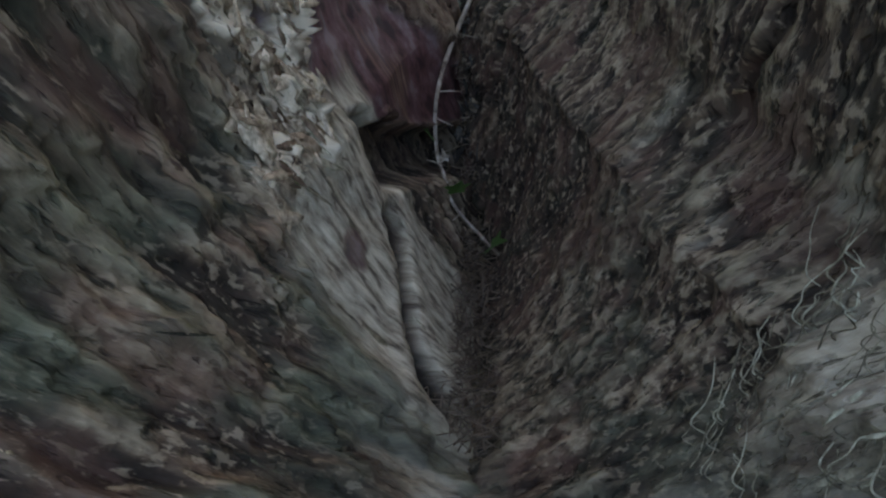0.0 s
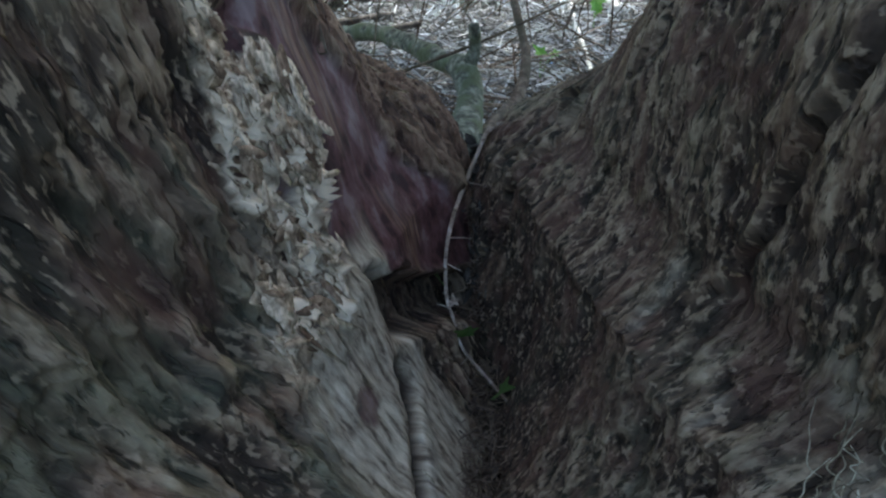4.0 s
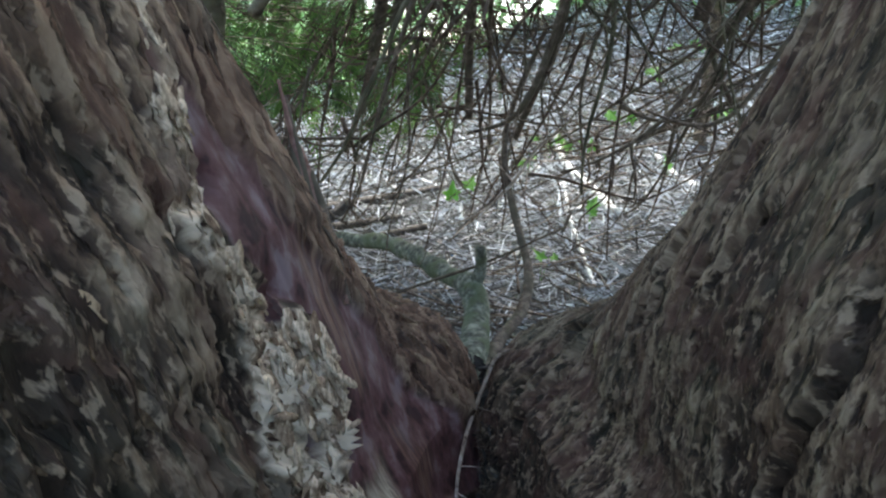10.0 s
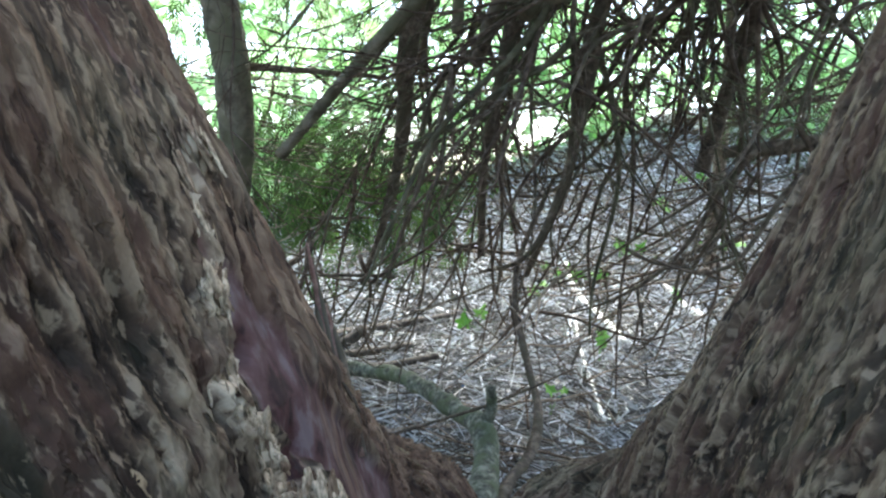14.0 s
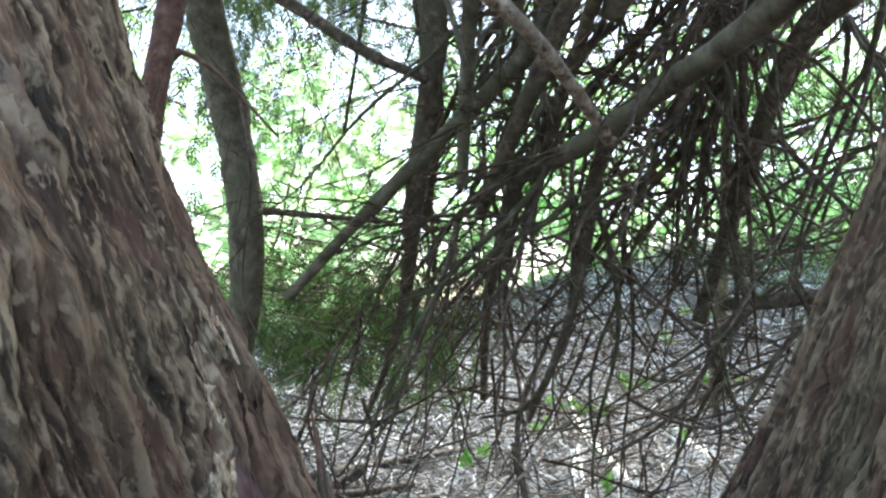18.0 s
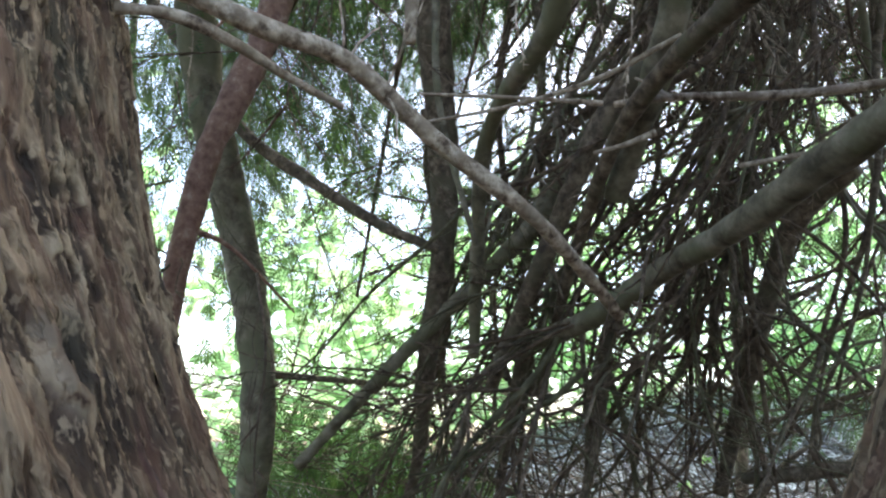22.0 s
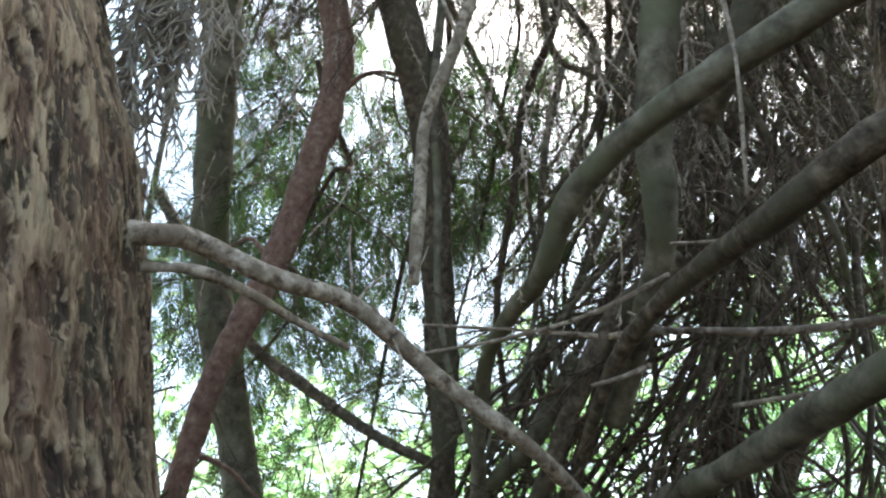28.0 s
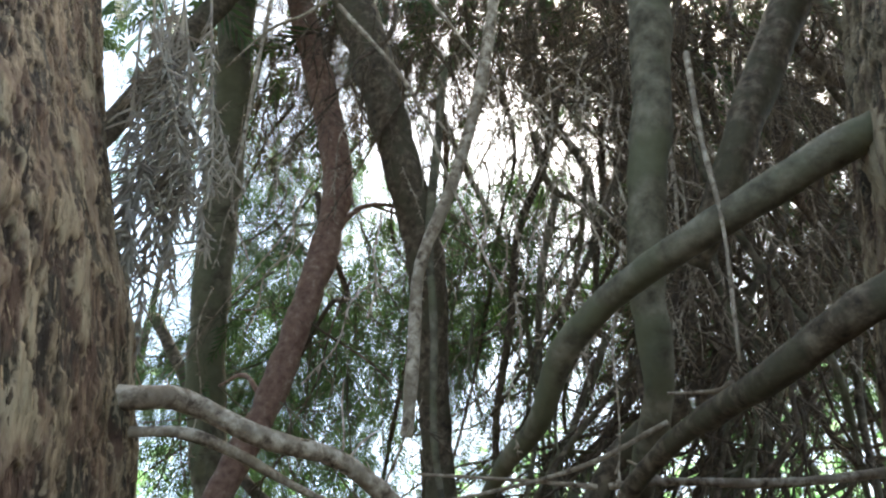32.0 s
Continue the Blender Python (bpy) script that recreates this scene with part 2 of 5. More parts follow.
def glide(points, steps):
    """A smooth line through points."""
    p = np.array(points, float)
    p = np.vstack([2 * p[0] - p[1], p, 2 * p[-1] - p[-2]])
    out = []
    for i in range(1, len(p) - 2):
        a, b, c, d = p[i - 1:i + 3]
        for t in np.linspace(0, 1, steps, endpoint=False):
            out.append(0.5 * (2 * b + (c - a) * t + (2 * a - 5 * b + 4 * c - d) * t * t + (3 * b - a - 3 * c + d) * t ** 3))
    out.append(p[-2])
    return np.array(out)


class Pile:
    """Collects tubes and leaves for one mesh."""

    def __init__(self):
        self.v, self.f, self.count = [], [], 0

    def add(self, v, f):
        self.v.append(v)
        self.f.extend([[i + self.count for i in q] for q in f])
        self.count += len(v)

    def tube(self, line, r0, r1, sides=5, lump=0.0, seed=0, power=1.0):
        line = np.asarray(line, float)
        n = len(line)
        tan = np.gradient(line, axis=0)
        tan /= np.linalg.norm(tan, axis=1)[:, None] + 1e-9
        ref = np.array([0.3, 0.9, 0.2]) if abs(tan[0] @ np.array([0.3, 0.9, 0.2])) < 0.9 else np.array([1.0, 0, 0])
        a = np.cross(tan, ref)
        a /= np.linalg.norm(a, axis=1)[:, None] + 1e-9
        b = np.cross(tan, a)
        r = r0 + (r1 - r0) * np.linspace(0, 1, n) ** power
        th = np.arange(sides) * 2 * np.pi / sides
        ring = line[:, None] + (a[:, None] * np.cos(th)[None, :, None] + b[:, None] * np.sin(th)[None, :, None]) * r[:, None, None]
        v = ring.reshape(-1, 3)
        if lump:
            w = fbm(v[:, 0] * 9, v[:, 1] * 9, v[:, 2] * 9, seed, 3) - 0.5
            c = np.repeat(line, sides, 0)
            v = c + (v - c) * (1 + lump * w)[:, None]
        f = []
        for i in range(n - 1):
            for j in range(sides):
                k = (j + 1) % sides
                f.append([i * sides + j, i * sides + k, (i + 1) * sides + k, (i + 1) * sides + j])
        f.append(list(range(sides))[::-1])
        f.append([(n - 1) * sides + j for j in range(sides)])
        self.add(v, f)

    def build(self, name, mat, parent=None, label="", smooth_shade=True):
        return link_mesh(name, np.vstack(self.v), self.f, mat, parent, label, smooth_shade)


def empty(name, place, label, category, group="", kind=""):
    ob = new(name)
    ob.location = place
    return tagged(ob, label, category, group, kind)


def under(ob, parent):
    ob.parent = parent
    ob.matrix_parent_inverse = Matrix.Translation(parent.location).inverted()
    return ob


LINES = []


def limb(name, points, r0, r1, mat, parent, label="", lump=0.5, sides=14, steps=12):
    p = Pile()
    line = glide(points, steps)
    LINES.append(line)
    p.tube(line, r0, r1, sides, lump, len(points) + int(1000 * r0))
    return under(p.build(name, mat, None, label), parent)


# ---- ground ----
def ground_height(x, y):
    rise = 0.1 * np.clip(y - 3.0, 0, 4.0) + (0.24 + 0.05 * np.clip(x, -1.5, 3.0)) * np.clip(y - 7.0, 0, 7.0) + 0.05 - 0.3 * (1 - np.clip((y - 1.8) / 1.4, 0, 1))
    lumps = 0.10 * (fbm(x * 0.9, y * 0.9, 0 * x, 3, 3) - 0.5) + 0.05 * (fbm(x * 4, y * 4, 0 * x, 5, 3) - 0.5)
    return rise + lumps


def make_ground():
    near = np.linspace(-7, 13, 201)
    ys = np.concatenate([[-400, -120, -40, -15], near, [16, 25, 60, 150, 400]])
    nearx = np.linspace(-8, 8, 161)
    xs = np.concatenate([[-400, -120, -40, -15], nearx, [15, 40, 120, 400]])
    X, Y = np.meshgrid(xs, ys)
    Z = ground_height(X, Y)
    n = len(xs)
    i = np.arange(len(ys) - 1)[:, None] * n + np.arange(n - 1)[None, :]
    i = i.reshape(-1)
    faces = np.stack([i, i + 1, i + n + 1, i + n], 1)
    g = link_mesh("ground", np.stack([X.ravel(), Y.ravel(), Z.ravel()], 1), faces, LITTER)
    return tagged(g, "pale dry ground covered with needle and twig litter", "ground", kind="structure")


make_ground()

# ---- the forked tree ----
tree = empty("forked_tree", (0, 1.2, 0.0), "old forked conifer with peeling stringy reddish bark", "tree")
LEFT_Z = (-0.6, 0.45, 0.58, 0.70, 0.85, 1.0, 1.15, 1.3, 1.5, 1.75, 2.0, 2.25, 2.55, 2.9, 3.65, 4.5, 6.0)
LEFT_X = (0.02, 0.02, 0.10, 0.16, 0.23, 0.28, 0.36, 0.43, 0.55, 0.68, 0.79, 0.875, 0.95, 1.05, 1.38, 1.68, 2.2)
RIGHT_Z = (-0.6, 0.48, 0.55, 0.62, 0.75, 0.9, 1.05, 1.2, 1.45, 1.62, 1.8, 2.0, 2.55, 3.4, 4.2, 6.0)
RIGHT_X = (0.03, 0.03, 0.10, 0.17, 0.23, 0.28, 0.345, 0.42, 0.53, 0.60, 0.67, 0.72, 0.82, 0.95, 1.13, 1.5)


def pale_bounds(z):
    """Depths between which the torn pale strip lies on the leaning stem at a height."""
    near = np.interp(z, (0.40, 0.50, 0.60, 0.68, 0.83, 0.92, 1.00, 1.10, 1.19, 1.25), (0.76, 0.78, 0.805, 0.84, 0.863, 0.845, 0.805, 0.785, 0.785, 0.875))
    far = np.interp(z, (0.40, 0.46, 0.57, 0.73, 0.84, 0.95, 1.01, 1.08, 1.17, 1.24), (0.90, 0.99, 1.07, 1.09, 1.08, 0.95, 0.885, 0.872, 0.865, 0.885))
    return near, far


def bare_bound(z):
    """Depth at which the bare reddish wood meets the brown fibres of the edge."""
    return np.interp(z, (0.30, 0.45, 0.58, 0.73, 0.85, 1.00, 1.10, 1.21, 1.31, 1.40), (1.75, 1.60, 1.45, 1.385, 1.26, 1.115, 1.055, 0.95, 0.87, 0.86))


def stem(name, side, label):
    left = side < 0
    zt, xt = (LEFT_Z, LEFT_X) if left else (RIGHT_Z, RIGHT_X)
    zs = np.concatenate([np.arange(-0.6, 0.0, 0.02), np.arange(0.0, 2.3, 0.0062), np.arange(2.3, 5.6, 0.012)])
    a_in = np.linspace(-math.pi / 2, math.pi / 2, 370)
    a_out = np.linspace(math.pi / 2, 3 * math.pi / 2, 50)[1:-1]
    a = np.concatenate([a_in, a_out])
    nz, nu = len(zs), len(a)
    Z = np.repeat(zs[:, None], nu, 1)
    A = np.repeat(a[None, :], nz, 0)
    E = np.interp(Z, zt, xt)
    ye = np.interp(Z, (0.45, 0.58, 0.70, 0.85, 1.0), (1.80, 1.70, 1.52, 1.36, 1.2))
    far, near = ye + 0.22, np.interp(Z, (0.0, 1.0, 2.0), (0.12, 0.16, 0.22))
    yc, hy = (far + near) / 2, (far - near) / 2
    sn, cs = np.sin(A), np.cos(A)
    Y = yc + hy * np.sign(sn) * np.abs(sn) ** 0.8
    tilt = np.interp(Z, (0.5, 0.96, 1.22, 1.5, 2.2), (0.18, 0.15, 0.02, -0.12, -0.16)) if left else np.interp(Z, (0.53, 0.77, 1.05, 1.5, 2.2), (0.26, 0.17, 0.05, -0.1, -0.14))
    thick = np.interp(Z, (0.5, 3.0), (0.42, 0.30))
    inner = np.where(cs >= 0, 1, 0)
    face = E + tilt * (ye - Y) + thick * (1 - np.abs(cs) ** 0.55) * np.where(Y > yc, 0.8, 1.0)
    # the cleft runs down towards the front between the stems
    seam = 0.42 * smooth(Y, 1.36, 1.80) - 0.6 * smooth(Y, 1.84, 2.25)
    sx = side * (0.07 - 0.07 * smooth(Y, 1.35, 1.8))
    u = (Z - seam) / np.where(left, 0.5, 0.62)
    uc = np.clip(u, 0, 1)
    rise = 1 - (1 - uc) ** np.where(left, 1.5, 2.6)
    face = sx + (face - sx) * rise + np.minimum(u, 0) * 0.12
    outer = E + thick * 2 + tilt * (ye - yc) + thick * np.abs(cs) ** 0.6
    M = np.where(inner == 1, face, outer)
    # grain follows the lean of the stem
    round_off = 0.3 * (1 - np.abs(cs) ** 0.55)
    slant = np.interp(Y, (0.2, 0.8, 1.2, 1.5), (0.42, 0.28, 0.1, 0.0)) if left else np.interp(Y, (0.2, 0.9, 1.2), (0.30, 0.15, 0.0))
    gx = 3 + np.where(inner == 1, round_off, 0.6 - round_off)
    gy = Y + slant * np.interp(Z, (-0.6, 1.4, 2.0, 6.0), (-1.7, 0.3, 0.55, 0.55))
    gz = np.interp(Z, (-0.6, 0.6, 1.2, 6.0), (-2.04, 0.36, 1.2, 7.4))
    big = fbm(gx * 2.2, gy * 2.4, gz * 0.8, 11, 2) - 0.5
    warp = 0.9 * (fbm(gx * 6, gy * 6, gz * 2, 13, 2) - 0.5)
    # overlapping bark plates, long along the grain, in three sizes
    coarse = fbm(gx * 20 + warp, gy * 20 + warp, gz * 3.4, 201, 3)
    medium = fbm(gx * 46 + 2 * warp, gy * 46 + 2 * warp, gz * (8.0 if left else 13.0), 203, 2)
    small = fbm(gx * 92, gy * 92, gz * (19.0 if left else 34.0), 205, 2)
    t1 = 0.5 * (smooth(coarse, 0.43, 0.47) + smooth(coarse, 0.54, 0.575))
    t2 = 0.5 * (smooth(medium, 0.41, 0.46) + smooth(medium, 0.55, 0.60))
    t3 = smooth(small, 0.46, 0.55)
    high = smooth(Z, 1.2, 1.9)
    depth = np.interp(Z, (0.3, 1.1, 1.5, 2.2), (1.0, 1.0, 0.7, 0.45)) if left else np.interp(Z, (0.3, 1.0, 1.6, 2.2), (0.7, 0.55, 0.6, 0.45))
    relief = depth * ((0.017 if left else 0.008) * t1 + 0.010 * t2 + 0.004 * t3 - 0.012 * smooth(0.40 - coarse, 0.0, 0.06))
    # furrow bottoms are coloured darker: inner bark plus the shade in the crevices
    plate = (0.40 * t1 + 0.42 * t2 + 0.18 * t3 if left else 0.20 * t1 + 0.34 * t2 + 0.34 * t3) * (1 - 0.5 * smooth(0.42 - coarse, 0.0, 0.06) * (1 - 0.7 * high))
    # higher up thin tan scales lie on a darker grey-brown layer
    curl = fbm(gx * 25 + 4 * warp, gy * 25 + 4 * warp, gz * 7.5, 211, 3)
    worn = fbm(gx * 9, gy * 9, gz * 2.2, 213, 2)
    scales = 0.20 + 0.68 * smooth(curl, 0.485, 0.515) * (0.6 + 0.8 * smooth(worn, 0.4, 0.6)) - 0.2 * smooth(curl, 0.40, 0.36) + 0.15 * (t3 - 0.5)
    plate = (1 - high) * plate + high * np.clip(scales, 0, 1)
    relief = relief + 0.008 * high * smooth(curl, 0.485, 0.51)
    bare = pale = rust = moss = wood = rot = np.zeros_like(Z)
    wob = 0.05 * (fbm(gx * 14, gy * 14, gz * 10, 5, 3) - 0.5)
    if left:
        lo, hi = pale_bounds(Z)
        inside = np.minimum(Y + 0.8 * wob - lo, hi - Y + 0.8 * wob)
        pale = smooth(inside, -0.006, 0.010) * smooth(Z, 0.40, 0.47) * (1 - smooth(Z + wob, 1.22, 1.25))
        for cy, cz, ry, rz in ((0.90, 1.32, 0.042, 0.075), (0.95, 1.40, 0.032, 0.035), (0.88, 1.43, 0.02, 0.03), (0.62, 0.98, 0.03, 0.075)):
            pale = np.maximum(pale, (0.8 if cy > 0.7 else 0.35) * (1 - smooth(np.hypot((Y - cy + wob) / ry, (Z - cz + wob) / rz), 0.75, 1.05)))
        pale = pale * (1 - 0.85 * smooth(fbm(gx * 26, gy * 26, gz * 12, 55, 3), 0.53, 0.58))
        # fibrous grey wood of the lip below the strip
        wood = smooth(Y + wob + 0.6 * np.clip(0.34 - Z, 0, 0.3), 0.70, 0.80) * (0.6 + 0.4 * smooth(Y, 0.68, 0.8)) * (1 - smooth(Y, 1.17, 1.21)) * (1 - smooth(Z - 0.25 * (Y - 0.8) + wob, 0.40, 0.47))
        rim = 0.47 - 0.48 * (Y - 1.1) + 1.2 * wob
        end = bare_bound(Z)
        bare = smooth(Y + 0.6 * wob, hi, hi + 0.014) * (1 - smooth(Y + wob, end - 0.025, end + 0.015)) * smooth(Z, rim - 0.01, rim + 0.01) * (1 - smooth(Z, 1.30, 1.42))
        bare = np.maximum(bare, 0.8 * (1 - smooth(np.abs(Y + 0.25 * (Z - 1.3) - 0.845 + wob), 0.006, 0.016)) * smooth(Z, 1.2, 1.26) * (1 - smooth(Z, 1.5, 1.7)))
        rust = smooth(Y, end - 0.02, end + 0.05) * (1 - smooth(Z, 1.2, 1.5)) * 0.8 * smooth(Z, 0.35, 0.5)
        rust = np.maximum(rust, 0.5 * smooth(fbm(gx * 11, gy * 11, gz * 2.8, 77, 3), 0.58, 0.66) * (1 - pale))
        moss = smooth(0.78 - Y + 2 * wob, 0, 0.15) * smooth(fbm(gx * 7, gy * 7, gz * 2.5, 9, 3), 0.46, 0.6) * (1 - smooth(Z, 0.9, 1.4)) * 0.42
        moss = np.maximum(moss, 0.75 * smooth(0.95 - Z + 3 * wob, 0, 0.45) * smooth(0.82 - Y + wob, 0, 0.1) * smooth(fbm(gx * 9, gy * 9, gz * 3, 29, 3), 0.36, 0.52))
    else:
        moss = smooth(fbm(gx * 5, gy * 5, gz * 2, 19, 3), 0.56, 0.68) * 0.25
        moss = np.maximum(moss, 0.4 * smooth(0.8 - Z + 3 * wob, 0, 0.4) * smooth(0.95 - Y + wob, 0, 0.2) * smooth(fbm(gx * 10, gy * 10, gz * 5, 27, 3), 0.44, 0.58))
        # shade towards the cleft, painted in by darkening the plate colour
        cleft_shade = smooth(Y + wob, 0.80, 1.35) * smooth(0.62 - Z + 3 * wob, 0, 0.3)
        plate = (plate + 0.09) * (1 - 0.55 * cleft_shade)
        rust = smooth(fbm(gx * 9, gy * 9, gz * 2.8, 87, 3), 0.60, 0.70) * 0.5
        pale = smooth(0.548 - Y + 1.2 * wob, 0, 0.012) * smooth(0.60 - Z, 0, 0.06) * (0.25 + 0.6 * smooth(fbm(gx * 20, gy * 20, gz * 8, 3, 3), 0.44, 0.54))
        for cy, cz, ry, rz in ((0.92, 0.54, 0.03, 0.09), (0.71, 0.49, 0.035, 0.05), (0.68, 0.78, 0.025, 0.03), (0.755, 1.30, 0.02, 0.03), (0.74, 1.20, 0.018, 0.05), (0.60, 0.64, 0.03, 0.04)):
            pale = np.maximum(pale, 0.6 * (1 - smooth(np.hypot((Y - cy + 1.5 * wob) / ry, (Z - cz + wob) / rz), 0.5, 1.1)) * smooth(fbm(gx * 30, gy * 30, gz * 10, 7, 3), 0.40, 0.52))
    if not left:
        wood = np.maximum(wood, 0.38 * pale)
        pale = pale * 0.2
    rough = (1 - 0.85 * bare) * (1 - (0.75 if left else 0.1) * wood)
    d = (0.03 if left else 0.018) * big + rough * (relief - 0.012)
    d = d + pale * (0.05 * (fbm(gx * 44, gy * 44, gz * 26, 71, 2) - 0.42)) * (1.0 if left else 0.25) - 0.012 * bare
    if not left:
        d = d + 0.016 * smooth(pale, 0.02, 0.12) * (fbm(gx * 60, gy * 60, gz * 9, 231, 3) - 0.5) * smooth(0.7 - Z, 0, 0.1)
    if not left:
        # overlapping ledge of bark; shade in the gap under its edge is painted into plate
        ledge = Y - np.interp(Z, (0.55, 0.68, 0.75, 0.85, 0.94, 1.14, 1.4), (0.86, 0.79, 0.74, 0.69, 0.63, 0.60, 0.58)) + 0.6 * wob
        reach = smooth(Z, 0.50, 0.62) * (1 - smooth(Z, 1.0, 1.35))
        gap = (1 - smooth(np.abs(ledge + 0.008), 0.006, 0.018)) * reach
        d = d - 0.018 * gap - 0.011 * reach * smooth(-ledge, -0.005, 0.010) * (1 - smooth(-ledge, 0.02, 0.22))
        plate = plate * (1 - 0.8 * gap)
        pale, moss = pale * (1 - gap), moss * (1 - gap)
    slab = fbm(gx * 15 + warp, gy * 15 + warp, gz * 5.5, 101, 2)
    d = d + 0.022 * moss * (smooth(slab, 0.36, 0.40) + smooth(slab, 0.50, 0.53) - 1.2 * slab)
    if left:
        # knot: raised rim round a pit, its shade darkening plate and rot
        away = np.hypot(Y - 0.60, 0.7 * (Z - 1.693)) + 0.4 * wob
        d = d + 0.010 * np.exp(-((away - 0.040) / 0.014) ** 2) - 0.035 * np.exp(-(away / 0.020) ** 2)
        plate = plate * (1 - 0.9 * np.exp(-(away / 0.030) ** 2))
        for hy0, hz0, hr in ((0.99, 0.90, 0.035), (0.97, 0.66, 0.025), (0.90, 1.10, 0.02)):
            hole = np.exp(-((Y - hy0) ** 2 + 0.6 * (Z - hz0) ** 2 + 0.002 * wob) / hr ** 2)
            d = d - 0.04 * hole
            pale = pale * (1 - smooth(hole, 0.3, 0.6))
            bare = np.maximum(bare, smooth(hole, 0.3, 0.6))
        pale = np.maximum(pale, 0.25 * np.exp(-((away - 0.05) / 0.012) ** 2) * smooth(fbm(gx * 20, gy * 20, gz * 14, 65, 2), 0.42, 0.55))
        # darker bark and shade low on the near side, both painted into plate
        near_bark_shade = smooth(0.76 - Y + 2 * wob, 0, 0.12) * smooth(Z, 0.62, 0.78) * (1 - smooth(Z, 1.0, 1.25)) * smooth(fbm(gx * 7, gy * 7, gz * 2.4, 221, 3), 0.36, 0.5)
        near_bark_shade = np.maximum(near_bark_shade, 0.7 * smooth(0.62 - Y + 2 * wob, 0, 0.15) * smooth(0.60 - Z + 2 * wob, 0, 0.2) * smooth(fbm(gx * 8, gy * 8, gz * 3, 223, 3), 0.40, 0.54))
        plate, moss = plate * (1 - 0.7 * near_bark_shade), moss * (1 - 0.8 * near_bark_shade)
        slit = Y - np.interp(Z, (0.0, 0.05, 0.12, 0.178, 0.226, 0.29, 0.33), (0.82, 0.844, 0.872, 0.955, 1.05, 1.075, 1.07)) + 0.4 * wob
        along = smooth(Z, 0.02, 0.07) * (1 - smooth(Z, 0.26, 0.32))
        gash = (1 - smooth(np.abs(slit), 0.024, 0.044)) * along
        d = d - 0.035 * gash + 0.007 * along * (np.exp(-((slit + 0.085) / 0.035) ** 2) + 0.7 * np.exp(-((slit - 0.08) / 0.03) ** 2))
        patch = 0.85 * (1 - smooth(np.hypot((Y - 0.91 + wob) / 0.05, (Z - 0.315 + wob) / 0.035), 0.7, 1.1))
        bare, wood = np.maximum(bare, patch), wood * (1 - patch)
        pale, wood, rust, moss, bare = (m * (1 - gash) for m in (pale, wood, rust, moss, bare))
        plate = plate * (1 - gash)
        # mask that paints the shade inside the gash and the knot pit
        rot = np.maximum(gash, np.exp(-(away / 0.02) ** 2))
        # hollow under the rim of the bare wood, darkened for its litter and shade
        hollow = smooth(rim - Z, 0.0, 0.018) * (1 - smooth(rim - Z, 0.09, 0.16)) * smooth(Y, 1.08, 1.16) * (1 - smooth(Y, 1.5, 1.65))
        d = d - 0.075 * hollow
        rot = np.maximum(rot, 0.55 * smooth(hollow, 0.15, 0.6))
        d = d + wood * 0.010 * (fbm(gx * 24, gy * 24, gz * 5, 91, 3) - 0.5)
    crack = fbm(gx * 20, gy * 20 - 6 * gz * 0.0, gz * 1.6, 61, 2)
    edge = smooth(Y, ye - 0.40, ye - 0.15) * (0.4 if left else 1.0)
    d = d - 0.034 * edge * (1 - smooth(np.abs(crack - 0.5), 0.015, 0.045)) * rough
    V = np.stack([side * M, Y, Z], -1)
    du = np.roll(V, -1, 1) - np.roll(V, 1, 1)
    dz = np.gradient(V, axis=0)
    nrm = np.cross(du, dz)
    nrm /= np.linalg.norm(nrm, axis=2)[..., None] + 1e-9
    centre = np.stack([side * (E + thick), yc, Z], -1)
    flip = np.sign(np.sum(nrm * (V - centre), 2).mean())
    V = V + flip * nrm * d[..., None]
    nrm = nrm * flip
    i = (np.arange(nz - 1)[:, None] * nu + np.arange(nu)[None, :])
    j = (np.arange(nz - 1)[:, None] * nu + (np.arange(nu)[None, :] + 1) % nu)
    faces = np.stack([i, j, j + nu, i + nu], -1).reshape(-1, 4)
    if flip < 0:
        faces = faces[:, ::-1]
    ob = link_mesh(name, V.reshape(-1, 3), faces, BARK, None, label)
    me = ob.data
    g = me.attributes.new("grain", "FLOAT_VECTOR", "POINT")
    g.data.foreach_set("vector", np.stack([gx, gy, gz * (1.0 if left else 1.4)], -1).astype(np.float32).ravel())
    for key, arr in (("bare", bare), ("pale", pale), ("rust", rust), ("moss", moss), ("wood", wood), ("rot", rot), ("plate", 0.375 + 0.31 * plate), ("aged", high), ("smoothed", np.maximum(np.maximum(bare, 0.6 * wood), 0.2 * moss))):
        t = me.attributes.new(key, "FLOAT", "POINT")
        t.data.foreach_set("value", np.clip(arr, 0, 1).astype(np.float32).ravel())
    ob.parent = tree
    ob.matrix_parent_inverse = Matrix.Translation(tree.location).inverted()
    peel_flakes(ob, V, nrm, dz / (np.linalg.norm(dz, axis=2)[..., None] + 1e-9) - np.stack([0 * slant, slant * (1 - 0.7 * high), 0 * slant], -1), inner, bare, pale, moss, wood, side)
    return ob


